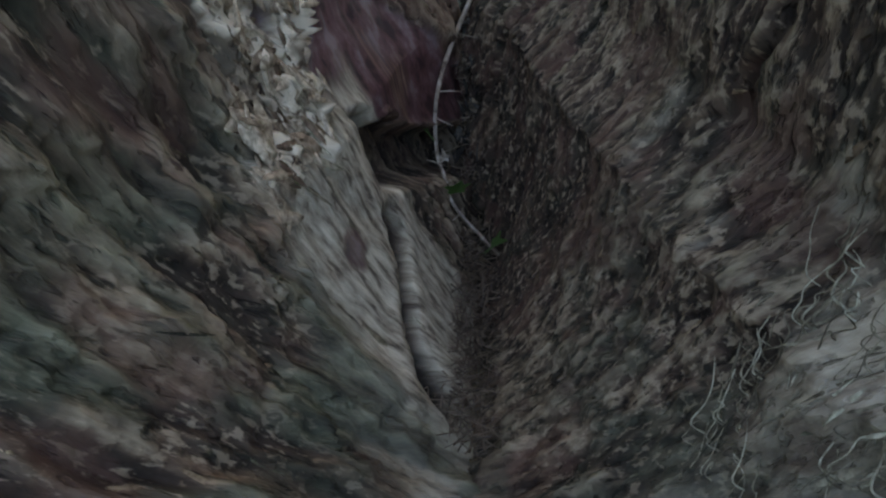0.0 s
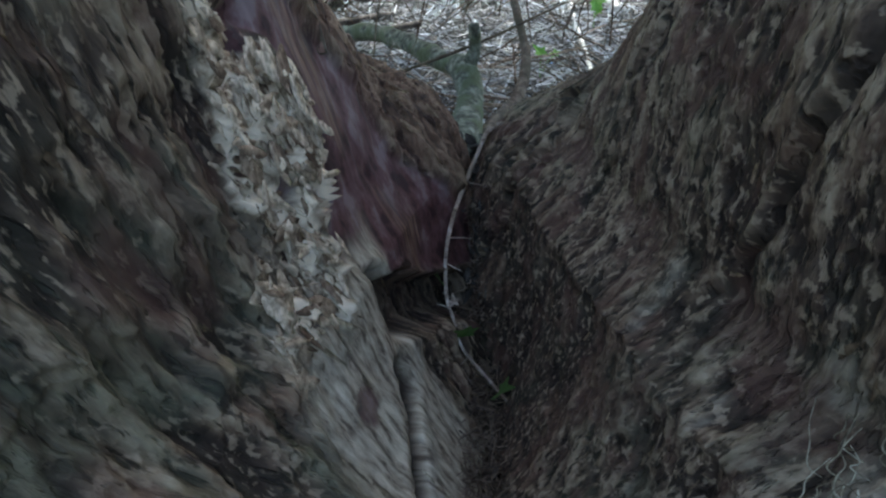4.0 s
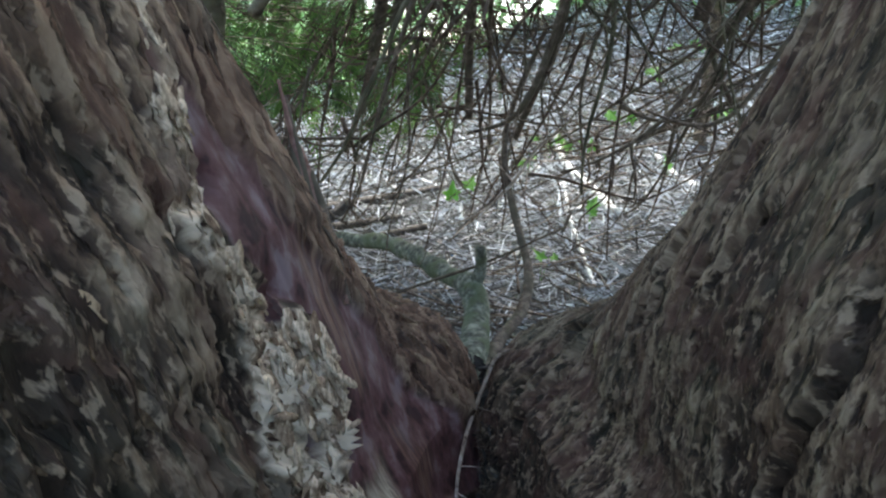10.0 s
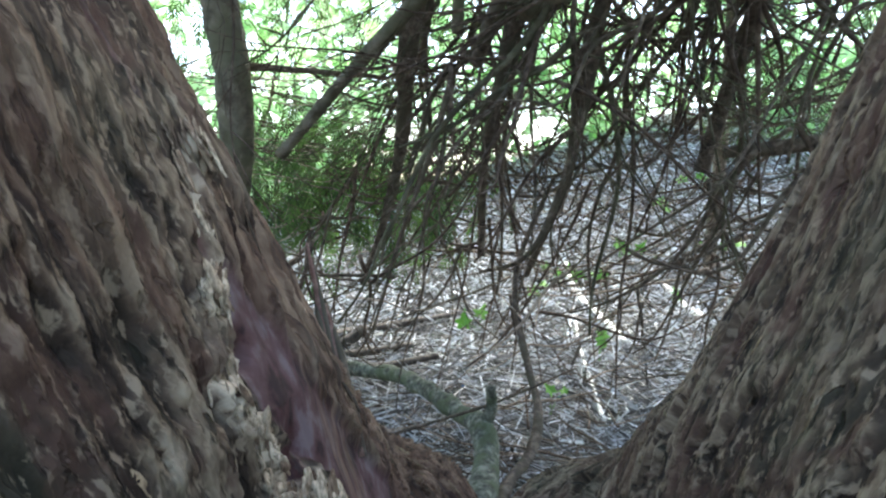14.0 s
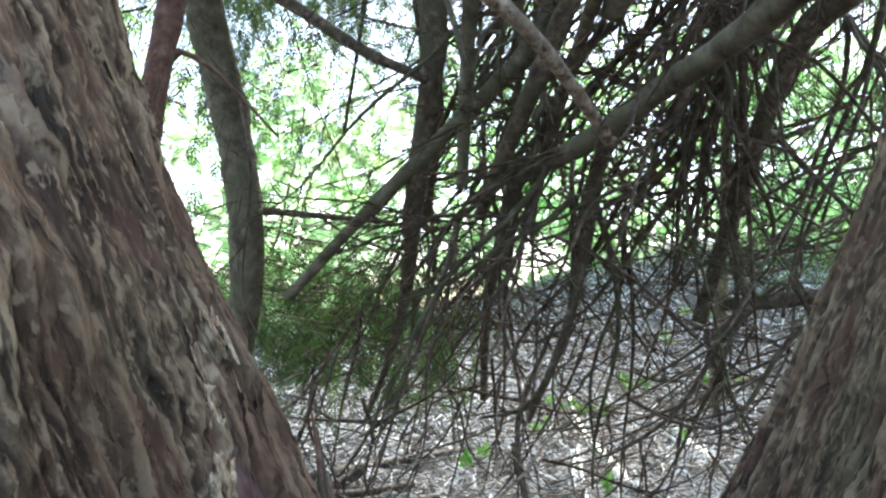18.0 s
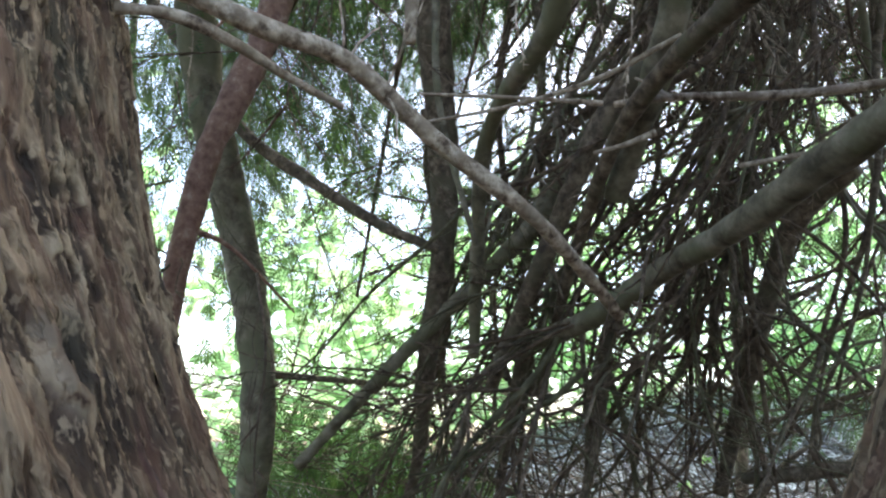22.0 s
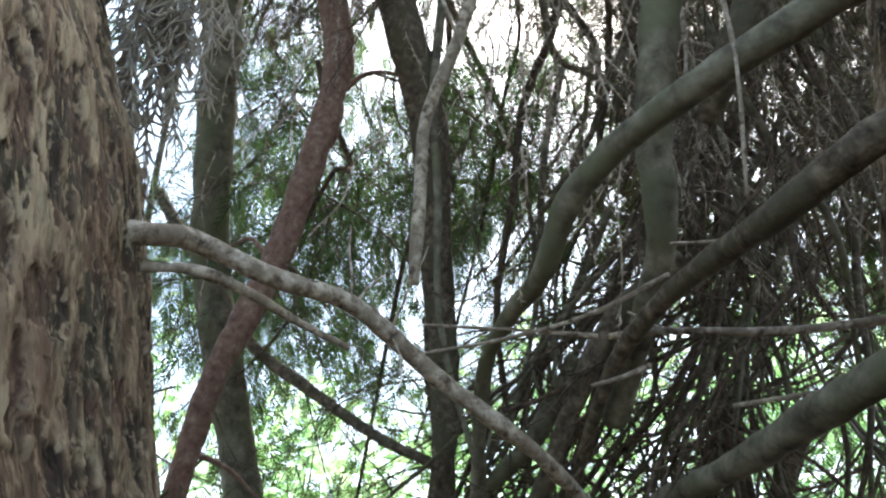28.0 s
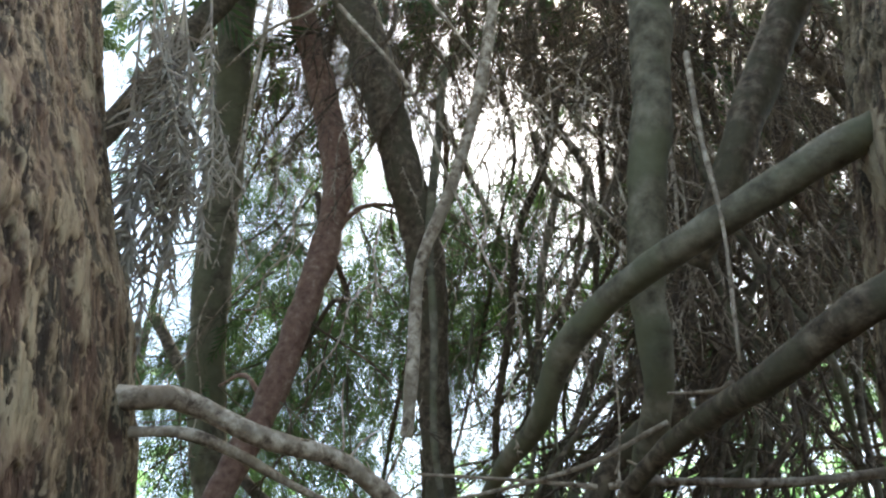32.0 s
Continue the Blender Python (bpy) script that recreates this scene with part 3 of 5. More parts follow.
def flake_shapes(seed, count=10):
    """A few curled bark flakes, lying in xy with the grain along y, with thickness."""
    r = np.random.default_rng(seed)
    out = []
    for k in range(count):
        rows, cols = 6, 3
        t = np.linspace(-1, 1, rows)
        half = 0.5 * (1 - np.abs(t) ** r.uniform(1.5, 3.5)) * r.uniform(0.7, 1.2) + 0.10 + r.uniform(-0.09, 0.09, rows)
        bend = r.uniform(-0.25, 0.25)
        top = []
        for i in range(rows):
            for j in range(cols):
                s = (j - 1) * half[i]
                lift = 0.10 + 0.20 * max(0, t[i] * r.uniform(0.4, 1.2)) ** 2 - 0.22 * s * s + r.uniform(-0.03, 0.03)
                top.append((s + bend * t[i] ** 2, t[i], lift))
        top = np.array(top)
        v = np.vstack([top, top - np.array([0, 0, 0.16])])
        n = rows * cols
        f = []
        for i in range(rows - 1):
            for j in range(cols - 1):
                a = i * cols + j
                f.append([a, a + 1, a + cols + 1, a + cols])
        rim = [j for j in range(cols)] + [i * cols + cols - 1 for i in range(1, rows)] + [(rows - 1) * cols + j for j in range(cols - 2, -1, -1)] + [i * cols for i in range(rows - 2, 0, -1)]
        for a, c in zip(rim, rim[1:] + rim[:1]):
            f.append([c, a, a + n, c + n])
        out.append((v, f))
    return out


def flake_material(name, stops):
    m, n, l, p = material(name)
    gm = n.new("ShaderNodeNewGeometry")
    oi = n.new("ShaderNodeObjectInfo")
    add = n.new("ShaderNodeMath")
    l.new(gm.outputs["Random Per Island"], add.inputs[0])
    l.new(oi.outputs["Random"], add.inputs[1])
    fr = n.new("ShaderNodeMath")
    fr.operation = "FRACT"
    l.new(add.outputs[0], fr.inputs[0])
    c = ramp(n, stops)
    l.new(fr.outputs[0], c.inputs[0])
    t = node(n, "ShaderNodeTexNoise", Scale=90.0, Detail=4)
    l.new(gm.outputs["Position"], t.inputs["Vector"])
    r = ramp(n, [(0.38, (0.45, 0.42, 0.40)), (0.62, (1, 1, 1))])
    l.new(t.outputs["Fac"], r.inputs[0])
    mm = n.new("ShaderNodeMix")
    mm.data_type, mm.blend_type = "RGBA", "MULTIPLY"
    mm.inputs[0].default_value = 1.0
    l.new(c.outputs[0], mm.inputs[6])
    l.new(r.outputs[0], mm.inputs[7])
    l.new(mm.outputs[2], p.inputs["Base Color"])
    p.inputs["Roughness"].default_value = 0.85
    p.inputs["Specular IOR Level"].default_value = 0.25
    bp = node(n, "ShaderNodeBump", Strength=0.7, Distance=0.004)
    l.new(t.outputs["Fac"], bp.inputs["Height"])
    l.new(bp.outputs[0], p.inputs["Normal"])
    return m


FLAKE = flake_material("bark_flake", [(0.0, (0.045, 0.029, 0.019)), (0.25, (0.11, 0.077, 0.049)), (0.5, (0.21, 0.142, 0.086)), (0.75, (0.32, 0.22, 0.135)), (1.0, (0.50, 0.355, 0.22))])
PALE_FLAKE = flake_material("torn_bark", [(0.0, (0.18, 0.11, 0.07)), (0.25, (0.46, 0.33, 0.22)), (0.7, (0.64, 0.50, 0.35)), (1.0, (0.78, 0.63, 0.46))])
MOSS_FLAKE = flake_material("mossy_flake", [(0.0, (0.030, 0.026, 0.018)), (0.5, (0.095, 0.085, 0.050)), (1.0, (0.20, 0.175, 0.11))])
WOOD_FLAKE = flake_material("grey_fibre", [(0.0, (0.13, 0.10, 0.066)), (0.5, (0.36, 0.30, 0.20)), (1.0, (0.60, 0.53, 0.38))])
SHAPES = flake_shapes(4)


def peel_flakes(ob, V, nrm, dz, inner, bare, pale, moss, wood, side):
    """Peeling flakes on a stem: the nearest are parts, the rest one joined part."""
    r = np.random.default_rng(40 + side)
    zz, yy = V[..., 2], V[..., 1]
    ok = np.argwhere((inner == 1) & (zz > 0.05) & (zz < 4.6) & (yy < 1.75) & (bare < 0.35))
    weight = np.where(zz[ok[:, 0], ok[:, 1]] < 2.3, 1.0, 2.2)
    pick = ok[r.choice(len(ok), 1500, p=weight / weight.sum())]
    extra = np.argwhere((inner == 1) & (pale > 0.6) & (zz > 0.35))
    if len(extra) and side < 0:
        pick = np.vstack([pick, extra[r.choice(len(extra), 560)]])
    ragged = np.argwhere((inner == 1) & (wood > 0.3) & (zz < 0.75))
    if len(ragged) and side > 0:
        pick = np.vstack([pick, ragged[r.choice(len(ragged), 300)]])
    singles = {}
    rest = {k: Pile() for k in range(4)}
    mats = FLAKE, PALE_FLAKE, MOSS_FLAKE, WOOD_FLAKE
    made = 0
    for i, j in pick:
        z = zz[i, j]
        kind = 1 if pale[i, j] > 0.45 else 2 if moss[i, j] > 0.22 else 0
        length = (0.018 + 0.045 * r.random() ** 1.6) * np.interp(yy[i, j], (0.3, 0.9), (0.45, 1.0)) if kind != 1 else r.uniform(0.012, 0.04)
        if wood[i, j] > (0.4 if side < 0 else 0.25):
            if side < 0 and r.random() < 0.72:
                continue
            kind, length = 3, r.uniform(0.03, 0.08) if side < 0 else r.uniform(0.012, 0.04)
        width = length * r.uniform(0.13, 0.34) if kind != 1 else length * r.uniform(0.25, 0.7)
        if kind > 1:
            width = length * r.uniform(0.08, 0.2)
        nz = Vector(nrm[i, j])
        ty = Vector(dz[i, j] / (np.linalg.norm(dz[i, j]) + 1e-9))
        if r.random() < 0.75:
            ty = -ty
        tx = ty.cross(nz).normalized()
        ang = r.normal(0, 0.2 if kind != 1 else 0.55)
        ty2 = (ty * math.cos(ang) + tx * math.sin(ang)).normalized()
        tx2 = ty2.cross(nz).normalized()
        ty2 = nz.cross(tx2).normalized()
        v, f = SHAPES[r.integers(len(SHAPES))]
        base = V[i, j] - np.array(nz) * 0.001
        h = min(width, 0.012) * (r.uniform(0.4, 0.9) if kind == 1 else r.uniform(0.25, 0.55))
        if made < 280 and 0.3 < z < 2.2 and r.random() < 0.16 and length > 0.02:
            key = r.integers(3), kind
            if key not in singles:
                v0, f0 = SHAPES[key[0] * 3]
                me = bpy.data.meshes.new("bark_flake")
                me.from_pydata(v0.tolist(), [], f0)
                me.materials.append(mats[kind])
                me.shade_smooth()
                singles[key] = me
            o = new("bark_flake", singles[key])
            o.parent = ob
            m = Matrix.Identity(4)
            for c, (axis, s) in enumerate(((tx2, width), (ty2, length), (nz, h))):
                for q in range(3):
                    m[q][c] = axis[q] * s
            m.translation = Vector(base)
            o.matrix_local = m
            made += 1
        else:
            w = base + v[:, :1] * np.array(tx2) * width + v[:, 1:2] * np.array(ty2) * length + v[:, 2:] * np.array(nz) * h
            rest[kind].add(w, f)
    for kind, pile in rest.items():
        if pile.count:
            q = link_mesh("loose_bark", np.vstack(pile.v), pile.f, mats[kind])
            q.parent = ob
            q["kind"] = "stuff"


stem("stem", -1, "leaning stem with torn pale bark and bare reddish wood")
stem("stem", 1, "thick brown stem with stringy furrowed bark")

# ---- limbs ----
limb("dead_branch", [(-1.14, 0.95, 2.57), (-0.94, 1.05, 2.62), (-0.87, 1.20, 2.68), (-0.68, 1.27, 2.61), (-0.48, 1.45, 2.60), (-0.24, 1.67, 2.45), (0.05, 1.92, 2.29), (0.35, 2.50, 2.12)], 0.033, 0.023, DEAD, tree, "bleached dead branch with flaking bark")
limb("limb", [(1.05, 0.85, 3.30), (0.84, 0.90, 3.22), (0.52, 1.05, 3.09), (0.30, 1.30, 3.06), (0.14, 1.50, 2.97), (0.06, 1.72, 2.84), (-0.06, 2.0, 2.80), (-0.16, 2.3, 2.72), (-0.20, 2.6, 2.45), (-0.22, 2.9, 2.0)], 0.048, 0.026, GREEN_LIMB, tree, "smooth greenish limb")
limb("limb", [(0.95, 0.80, 2.84), (0.76, 0.90, 2.75), (0.69, 1.00, 2.73), (0.615, 1.15, 2.71), (0.55, 1.38, 2.735), (0.45, 1.65, 2.74), (0.35, 1.90, 2.69), (0.275, 2.12, 2.59), (0.225, 2.35, 2.47), (0.15, 2.7, 2.24), (0.05, 3.0, 1.85)], 0.045, 0.020, LIMB, tree)
limb("limb", [(0.82, 1.00, 2.33), (0.71, 1.35, 2.29), (0.61, 1.80, 2.26), (0.48, 2.25, 2.24), (0.23, 2.60, 2.11), (0.04, 2.80, 2.06)], 0.046, 0.040, GREEN_LIMB, tree, "smooth greenish limb")
limb("limb", [(0.61, 2.20, 3.13), (0.34, 2.30, 2.92), (0.19, 2.40, 2.63), (0.08, 2.50, 2.37), (-0.02, 2.70, 2.16), (-0.14, 2.90, 1.87)], 0.050, 0.030, LIMB, tree)
limb("limb", [(1.21, 1.30, 4.73), (1.06, 1.35, 4.38), (0.84, 1.40, 3.89), (0.72, 1.50, 3.59), (0.62, 1.70, 3.41)], 0.085, 0.050, LIMB, tree)
limb("limb", [(0.56, 1.20, 4.78), (0.53, 1.30, 4.37), (0.49, 1.40, 3.86), (0.45, 1.50, 3.56), (0.43, 1.62, 3.25), (0.45, 1.80, 2.95), (0.38, 2.10, 2.70), (0.32, 2.30, 2.51)], 0.085, 0.042, GREEN_LIMB, tree, "upright greenish limb")
limb("hanging_branch", [(-0.06, 1.35, 4.65), (-0.12, 1.40, 4.06), (-0.22, 1.45, 3.60), (-0.32, 1.50, 3.30), (-0.33, 1.55, 3.01), (-0.34, 1.60, 2.74)], 0.024, 0.020, DEAD, tree, "dead branch hanging down")
for pts, r0, r1 in (
    ([(1.11, 1.80, 2.71), (0.80, 1.85, 2.69), (0.46, 1.90, 2.71), (0.28, 1.95, 2.71)], 0.016, 0.011),
    ([(0.46, 1.90, 2.70), (0.39, 1.90, 2.75), (0.34, 1.90, 2.78)], 0.008, 0.005),
    ([(0.24, 1.90, 2.69), (0.00, 1.90, 2.71), (-0.35, 1.90, 2.73)], 0.009, 0.005),
    ([(0.47, 1.80, 2.87), (0.22, 1.85, 2.75), (-0.07, 1.90, 2.68), (-0.38, 1.90, 2.62)], 0.010, 0.005),
    ([(0.98, 1.60, 2.44), (0.83, 1.65, 2.43), (0.59, 1.70, 2.40)], 0.011, 0.007),
    ([(0.40, 1.90, 2.59), (0.31, 1.90, 2.55), (0.21, 1.90, 2.52)], 0.012, 0.006),
):
    limb("dead_twig", pts, r0, r1, DEAD, tree, "brittle dead twig", 0.8, 7, 10)
limb("mossy_branch", [(-1.30, 4.35, 0.30), (-1.05, 4.1, 0.33), (-0.74, 3.7, 0.40), (-0.47, 3.3, 0.48), (-0.28, 2.95, 0.50), (-0.13, 2.66, 0.50), (-0.05, 2.5, 0.50), (-0.025, 2.38, 0.45), (-0.02, 2.22, 0.41), (-0.03, 2.0, 0.37), (-0.03, 1.85, 0.28)], 0.034, 0.050, MOSSY, tree, "mossy grey-green branch lying out from the fork", 0.9, 16)
limb("branch_stub", [(-0.04, 2.5, 0.50), (-0.012, 2.46, 0.59), (-0.016, 2.44, 0.67)], 0.028, 0.020, MOSSY, tree, "short broken mossy stub", 0.9, 12)
limb("shoot", [(0.22, 3.3, 1.45), (0.08, 3.15, 1.10), (0.06, 3.05, 0.93), (0.09, 2.95, 0.77), (0.13, 2.82, 0.64), (0.165, 2.68, 0.52), (0.14, 2.5, 0.43), (0.06, 2.25, 0.40), (0.01, 2.0, 0.36)], 0.010, 0.024, LIMB, tree, "thin upright shoot behind the fork")
limb("dead_twig", [(-0.55, 2.6, 0.36), (-0.2, 2.5, 0.52), (0.02, 2.45, 0.62), (0.28, 2.5, 0.74)], 0.007, 0.004, LIMB, tree, "", 0.8, 6)
limb("branch_stub", [(0.02, 1.95, 0.36), (0.20, 2.25, 0.42), (0.42, 2.45, 0.45), (0.62, 2.6, 0.47)], 0.022, 0.013, LIMB, tree, "dark branch behind the fork", 0.7, 8)

# ---- trees behind ----
back_tree = empty("slender_tree", (-1.5, 3.8, 0.3), "slender reddish and green stemmed conifer behind the fork", "tree")
limb("trunk", [(-1.50, 3.85, 0.1), (-1.50, 3.80, 0.99), (-1.39, 3.60, 1.42), (-1.37, 3.50, 1.83), (-1.46, 3.40, 2.40), (-1.60, 3.25, 2.97), (-1.74, 3.05, 3.6), (-1.76, 2.80, 4.4), (-1.80, 2.6, 5.26), (-1.9, 2.35, 6.6)], 0.075, 0.12, GREEN_LIMB, back_tree, "green-grey trunk")
red_tree = empty("red_stemmed_tree", (-1.3, 2.3, 0.15), "thin tree with a reddish brown bare stem", "tree")
limb("trunk", [(-1.40, 2.35, 0.05), (-1.32, 2.25, 1.6), (-1.22, 2.20, 2.50), (-1.14, 2.20, 2.81), (-1.06, 2.25, 3.13), (-1.00, 2.30, 3.56), (-0.95, 2.35, 4.08), (-0.96, 2.40, 4.49), (-1.11, 2.45, 5.06), (-1.36, 2.50, 5.86), (-1.80, 2.60, 7.25)], 0.038, 0.095, RED_LIMB, red_tree, "reddish brown trunk")
for pts, r0, r1 in (([(-1.06, 2.25, 3.13), (-1.2, 2.3, 3.3), (-1.4, 2.5, 3.35)], 0.014, 0.006), ([(-0.95, 2.35, 4.08), (-0.8, 2.4, 4.3), (-0.62, 2.5, 4.35), (-0.5, 2.6, 4.2)], 0.016, 0.006), ([(-1.25, 2.2, 2.35), (-1.1, 2.3, 2.3), (-0.9, 2.5, 2.1)], 0.012, 0.005)):
    limb("branch", pts, r0, r1, RED_LIMB, red_tree, "", 0.6, 7)
dark_tree = empty("dark_tree", (-0.5, 3.4, 0.1), "dark upright conifer stem behind the hanging twigs", "tree")
limb("trunk", [(-0.75, 3.75, 0.85), (-0.62, 3.65, 1.2), (-0.52, 3.5, 1.6), (-0.48, 3.30, 1.98), (-0.40, 3.10, 2.53), (-0.41, 3.00, 2.95), (-0.45, 2.80, 3.5), (-0.49, 2.55, 4.06), (-0.65, 2.30, 4.66), (-0.95, 2.10, 5.62), (-1.25, 2.00, 6.40)], 0.010, 0.13, LIMB, dark_tree)
for pts, r0, r1, mat in (
    ([(-2.3, 3.3, 4.2), (-1.96, 3.2, 3.76), (-1.46, 3.1, 3.14), (-1.04, 3.0, 2.83), (-0.68, 2.95, 2.60), (-0.40, 2.95, 2.48)], 0.040, 0.022, LIMB),
    ([(-1.10, 3.40, 1.50), (-0.82, 3.30, 1.80), (-0.49, 3.20, 2.13), (-0.15, 3.10, 2.46), (0.02, 3.00, 2.62), (0.23, 2.90, 2.98)], 0.028, 0.05, GREEN_LIMB),
    ([(-1.42, 3.60, 1.96), (-1.02, 3.60, 1.94), (-0.64, 3.70, 1.93)], 0.022, 0.012, LIMB),
    ([(1.18, 2.40, 2.69), (1.05, 2.60, 2.55), (0.99, 2.80, 2.31), (0.90, 3.00, 1.87), (0.82, 3.10, 1.48)], 0.058, 0.030, LIMB),
    ([(1.45, 2.80, 1.65), (1.15, 2.90, 1.59), (0.86, 2.90, 1.55)], 0.040, 0.026, LIMB),
    ([(0.01, 3.20, 2.17), (-0.05, 3.30, 1.86), (-0.11, 3.40, 1.49), (-0.11, 3.50, 1.05)], 0.038, 0.018, LIMB),
    ([(0.38, 3.00, 2.22), (0.30, 3.10, 1.85), (0.27, 3.20, 1.45), (0.11, 3.40, 0.97)], 0.040, 0.014, LIMB),
    ([(-0.54, 3.40, 3.39), (-0.50, 3.50, 2.91), (-0.42, 3.60, 2.54), (-0.45, 3.65, 2.1), (-0.6, 3.7, 1.7)], 0.06, 0.006, LIMB),
    ([(0.34, 2.90, 1.98), (0.28, 2.90, 1.59), (0.18, 2.90, 1.25), (0.08, 3.00, 1.08), (-0.1, 3.20, 1.0)], 0.024, 0.006, LIMB),
):
    limb("branch", pts, r0, r1, mat, dark_tree, "", 0.5, 10)


# ---- hanging twigs ----
rng = np.random.default_rng(7)


def droop(start, heading, length, sag, wiggle, n=9):
    p, d = np.array(start, float), np.array(heading, float)
    d /= np.linalg.norm(d)
    out = [p.copy()]
    for i in range(n):
        d = d + np.array([0, 0, -sag / n]) + rng.normal(0, wiggle, 3)
        d /= np.linalg.norm(d)
        p = p + d * length / n
        out.append(p.copy())
    return np.array(out)


def arc(start, heading, length, sag, lift, n=10):
    """A supple twig: it sags under its weight and turns up again towards its tip, with a slow sway."""
    p, d = np.array(start, float), np.array(heading, float)
    d /= np.linalg.norm(d) + 1e-9
    sway, phase, kink = rng.normal(0, 1.5, 3), rng.uniform(0, 6.28, 3), rng.integers(2, n)
    out = [p.copy()]
    for i in range(n):
        t = i / n
        d = d + (np.array([0, 0, lift * t * t * 3 - sag * (1 - t) * 1.5]) + sway * np.sin(phase + 9 * t)) / n
        if i == kink:
            d = d + rng.normal(0, 0.16, 3)
        d /= np.linalg.norm(d) + 1e-9
        p = p + d * length / n
        out.append(p.copy())
    return np.array(out)


def sprig(pile, start, heading, length, r, sag, lift, subs, depth=2, spread=0.6):
    """A branch with forward-swept side twigs, which fork once more."""
    n = max(5, min(14, int(length / 0.06)))
    line = arc(start, heading, length, sag, lift, n)
    line[:, 2] = np.maximum(line[:, 2], 0.32)
    pile.tube(line, r, max(r * 0.3, 0.0014), 7 if r > 0.014 else 5 if r > 0.006 else 3, 0.35 if r > 0.006 else 0, int(rng.integers(99)))
    for k in range(subs):
        t = 0.15 + 0.75 * (k + rng.random()) / subs
        i = min(int(t * n), n - 1)
        d = line[i + 1] - line[i]
        d = d / (np.linalg.norm(d) + 1e-9) + rng.normal(0, spread, 3) * np.array([1, 0.7, 0.8])
        l = length * rng.uniform(0.25, 0.6) * (1.15 - 0.6 * t)
        sprig(pile, line[i], d, l, r * rng.uniform(0.3, 0.55), sag * 0.7, lift, int(rng.integers(1, 4)) if depth > 1 else 0, depth - 1, spread)
    return line


def perch(box):
    """A place on one of the limbs inside a box of x, y and z."""
    for attempt in range(400):
        line = LINES[int(rng.integers(len(LINES)))]
        p = line[int(rng.integers(len(line)))]
        if all(lo <= v <= hi for v, (lo, hi) in zip(p, box)):
            return p
    return np.array([rng.uniform(*b) for b in box])


def hang(name, parent, start, heading, length, r, sag, lift, subs, mat, depth=2, spread=0.6):
    pile = Pile()
    line = sprig(pile, start, heading, length, r, sag, lift, subs, depth, spread)
    ob = under(pile.build(name, mat), parent)
    if r > 0.009:
        LINES.append(line)
    return ob


# boughs of the dark tree that fan out from the upper limbs and sweep down and across
for k in range(64):
    y = rng.uniform(2.5, 4.3)
    x, z = rng.uniform(0.05, 0.62) * y, 1.9 + y * rng.uniform(0.45, 1.05)
    h = np.array([-rng.uniform(0.0, 0.75), rng.normal(0, 0.12), -1.0])
    hang("bough", dark_tree, (x, y, z), h, min(rng.uniform(1.2, 2.6), 1.1 * (z - 0.8)), rng.uniform(0.011, 0.027), 0.15, 0.5, 4, (LIMB, TWIG, TWIG, GREEN_LIMB)[k % 4], 2, 0.5)
for k in range(96):
    s = perch(((-0.5, 1.6), (2.5, 4.3), (1.7, 3.6)))
    h = np.array([-rng.uniform(-0.25, 0.9), rng.normal(0, 0.25), -rng.uniform(0.6, 1.2)])
    hang("drooping_branch", dark_tree, s, h, min(rng.uniform(0.5, 1.5), 1.15 * (s[2] - 0.75)), rng.uniform(0.007, 0.017), 0.3, 0.6, 4, (TWIG, LIMB, STRAND)[k % 3], 1 + k % 2)
# hooked branches over the bright ground on the other side
for k in range(56):
    s = perch(((0.5, 2.6), (2.6, 4.8), (1.5, 3.0)))
    h = np.array([rng.normal(-0.15, 0.5), rng.normal(0, 0.2), -rng.uniform(0.4, 1.1)])
    hang("drooping_branch", dark_tree, s, h, min(rng.uniform(0.6, 1.4), 1.2 * (s[2] - 0.7)), rng.uniform(0.007, 0.018), 0.25, 1.0, 3, (TWIG, LIMB)[k % 2], 1 + k % 2)
for k in range(60):
    s = np.array([rng.uniform(1.0, 3.0), rng.uniform(3.2, 4.8), rng.uniform(1.0, 3.8)])
    h = np.array([-1.0, rng.normal(0, 0.3), rng.normal(-0.35, 0.2)])
    hang("bough", dark_tree, s, h, rng.uniform(0.7, 1.4), rng.uniform(0.008, 0.018), 0.3, 0.5, 3, LIMB if k % 2 else TWIG, 1 + k % 2)
# low, level criss-cross twigs over the litter
for k in range(46):
    s = np.array([rng.uniform(-1.5, 1.8), rng.uniform(3.0, 4.8), 0])
    s[2] = rng.uniform(0.7, 1.25) + 0.05 * s[1]
    h = np.array([rng.choice((-1, 1)), rng.normal(0, 0.3), rng.normal(-0.1, 0.3)])
    hang("dead_twig", dark_tree, s, h, rng.uniform(0.4, 1.0), rng.uniform(0.004, 0.009), 0.1, 0.7, 4, (TWIG, LIMB, DEAD)[k % 3], 1)
for k in range(26):
    s = np.array([rng.uniform(-0.9, 0.9), rng.uniform(2.9, 4.4), rng.uniform(0.9, 1.5)])
    h = np.array([rng.normal(-0.1, 0.4), rng.normal(0, 0.2), -1])
    hang("drooping_branch", dark_tree, s, h, s[2] - rng.uniform(0.25, 0.6), rng.uniform(0.006, 0.013), 0.1, 1.0, 3, TWIG if k % 2 else LIMB, 1)
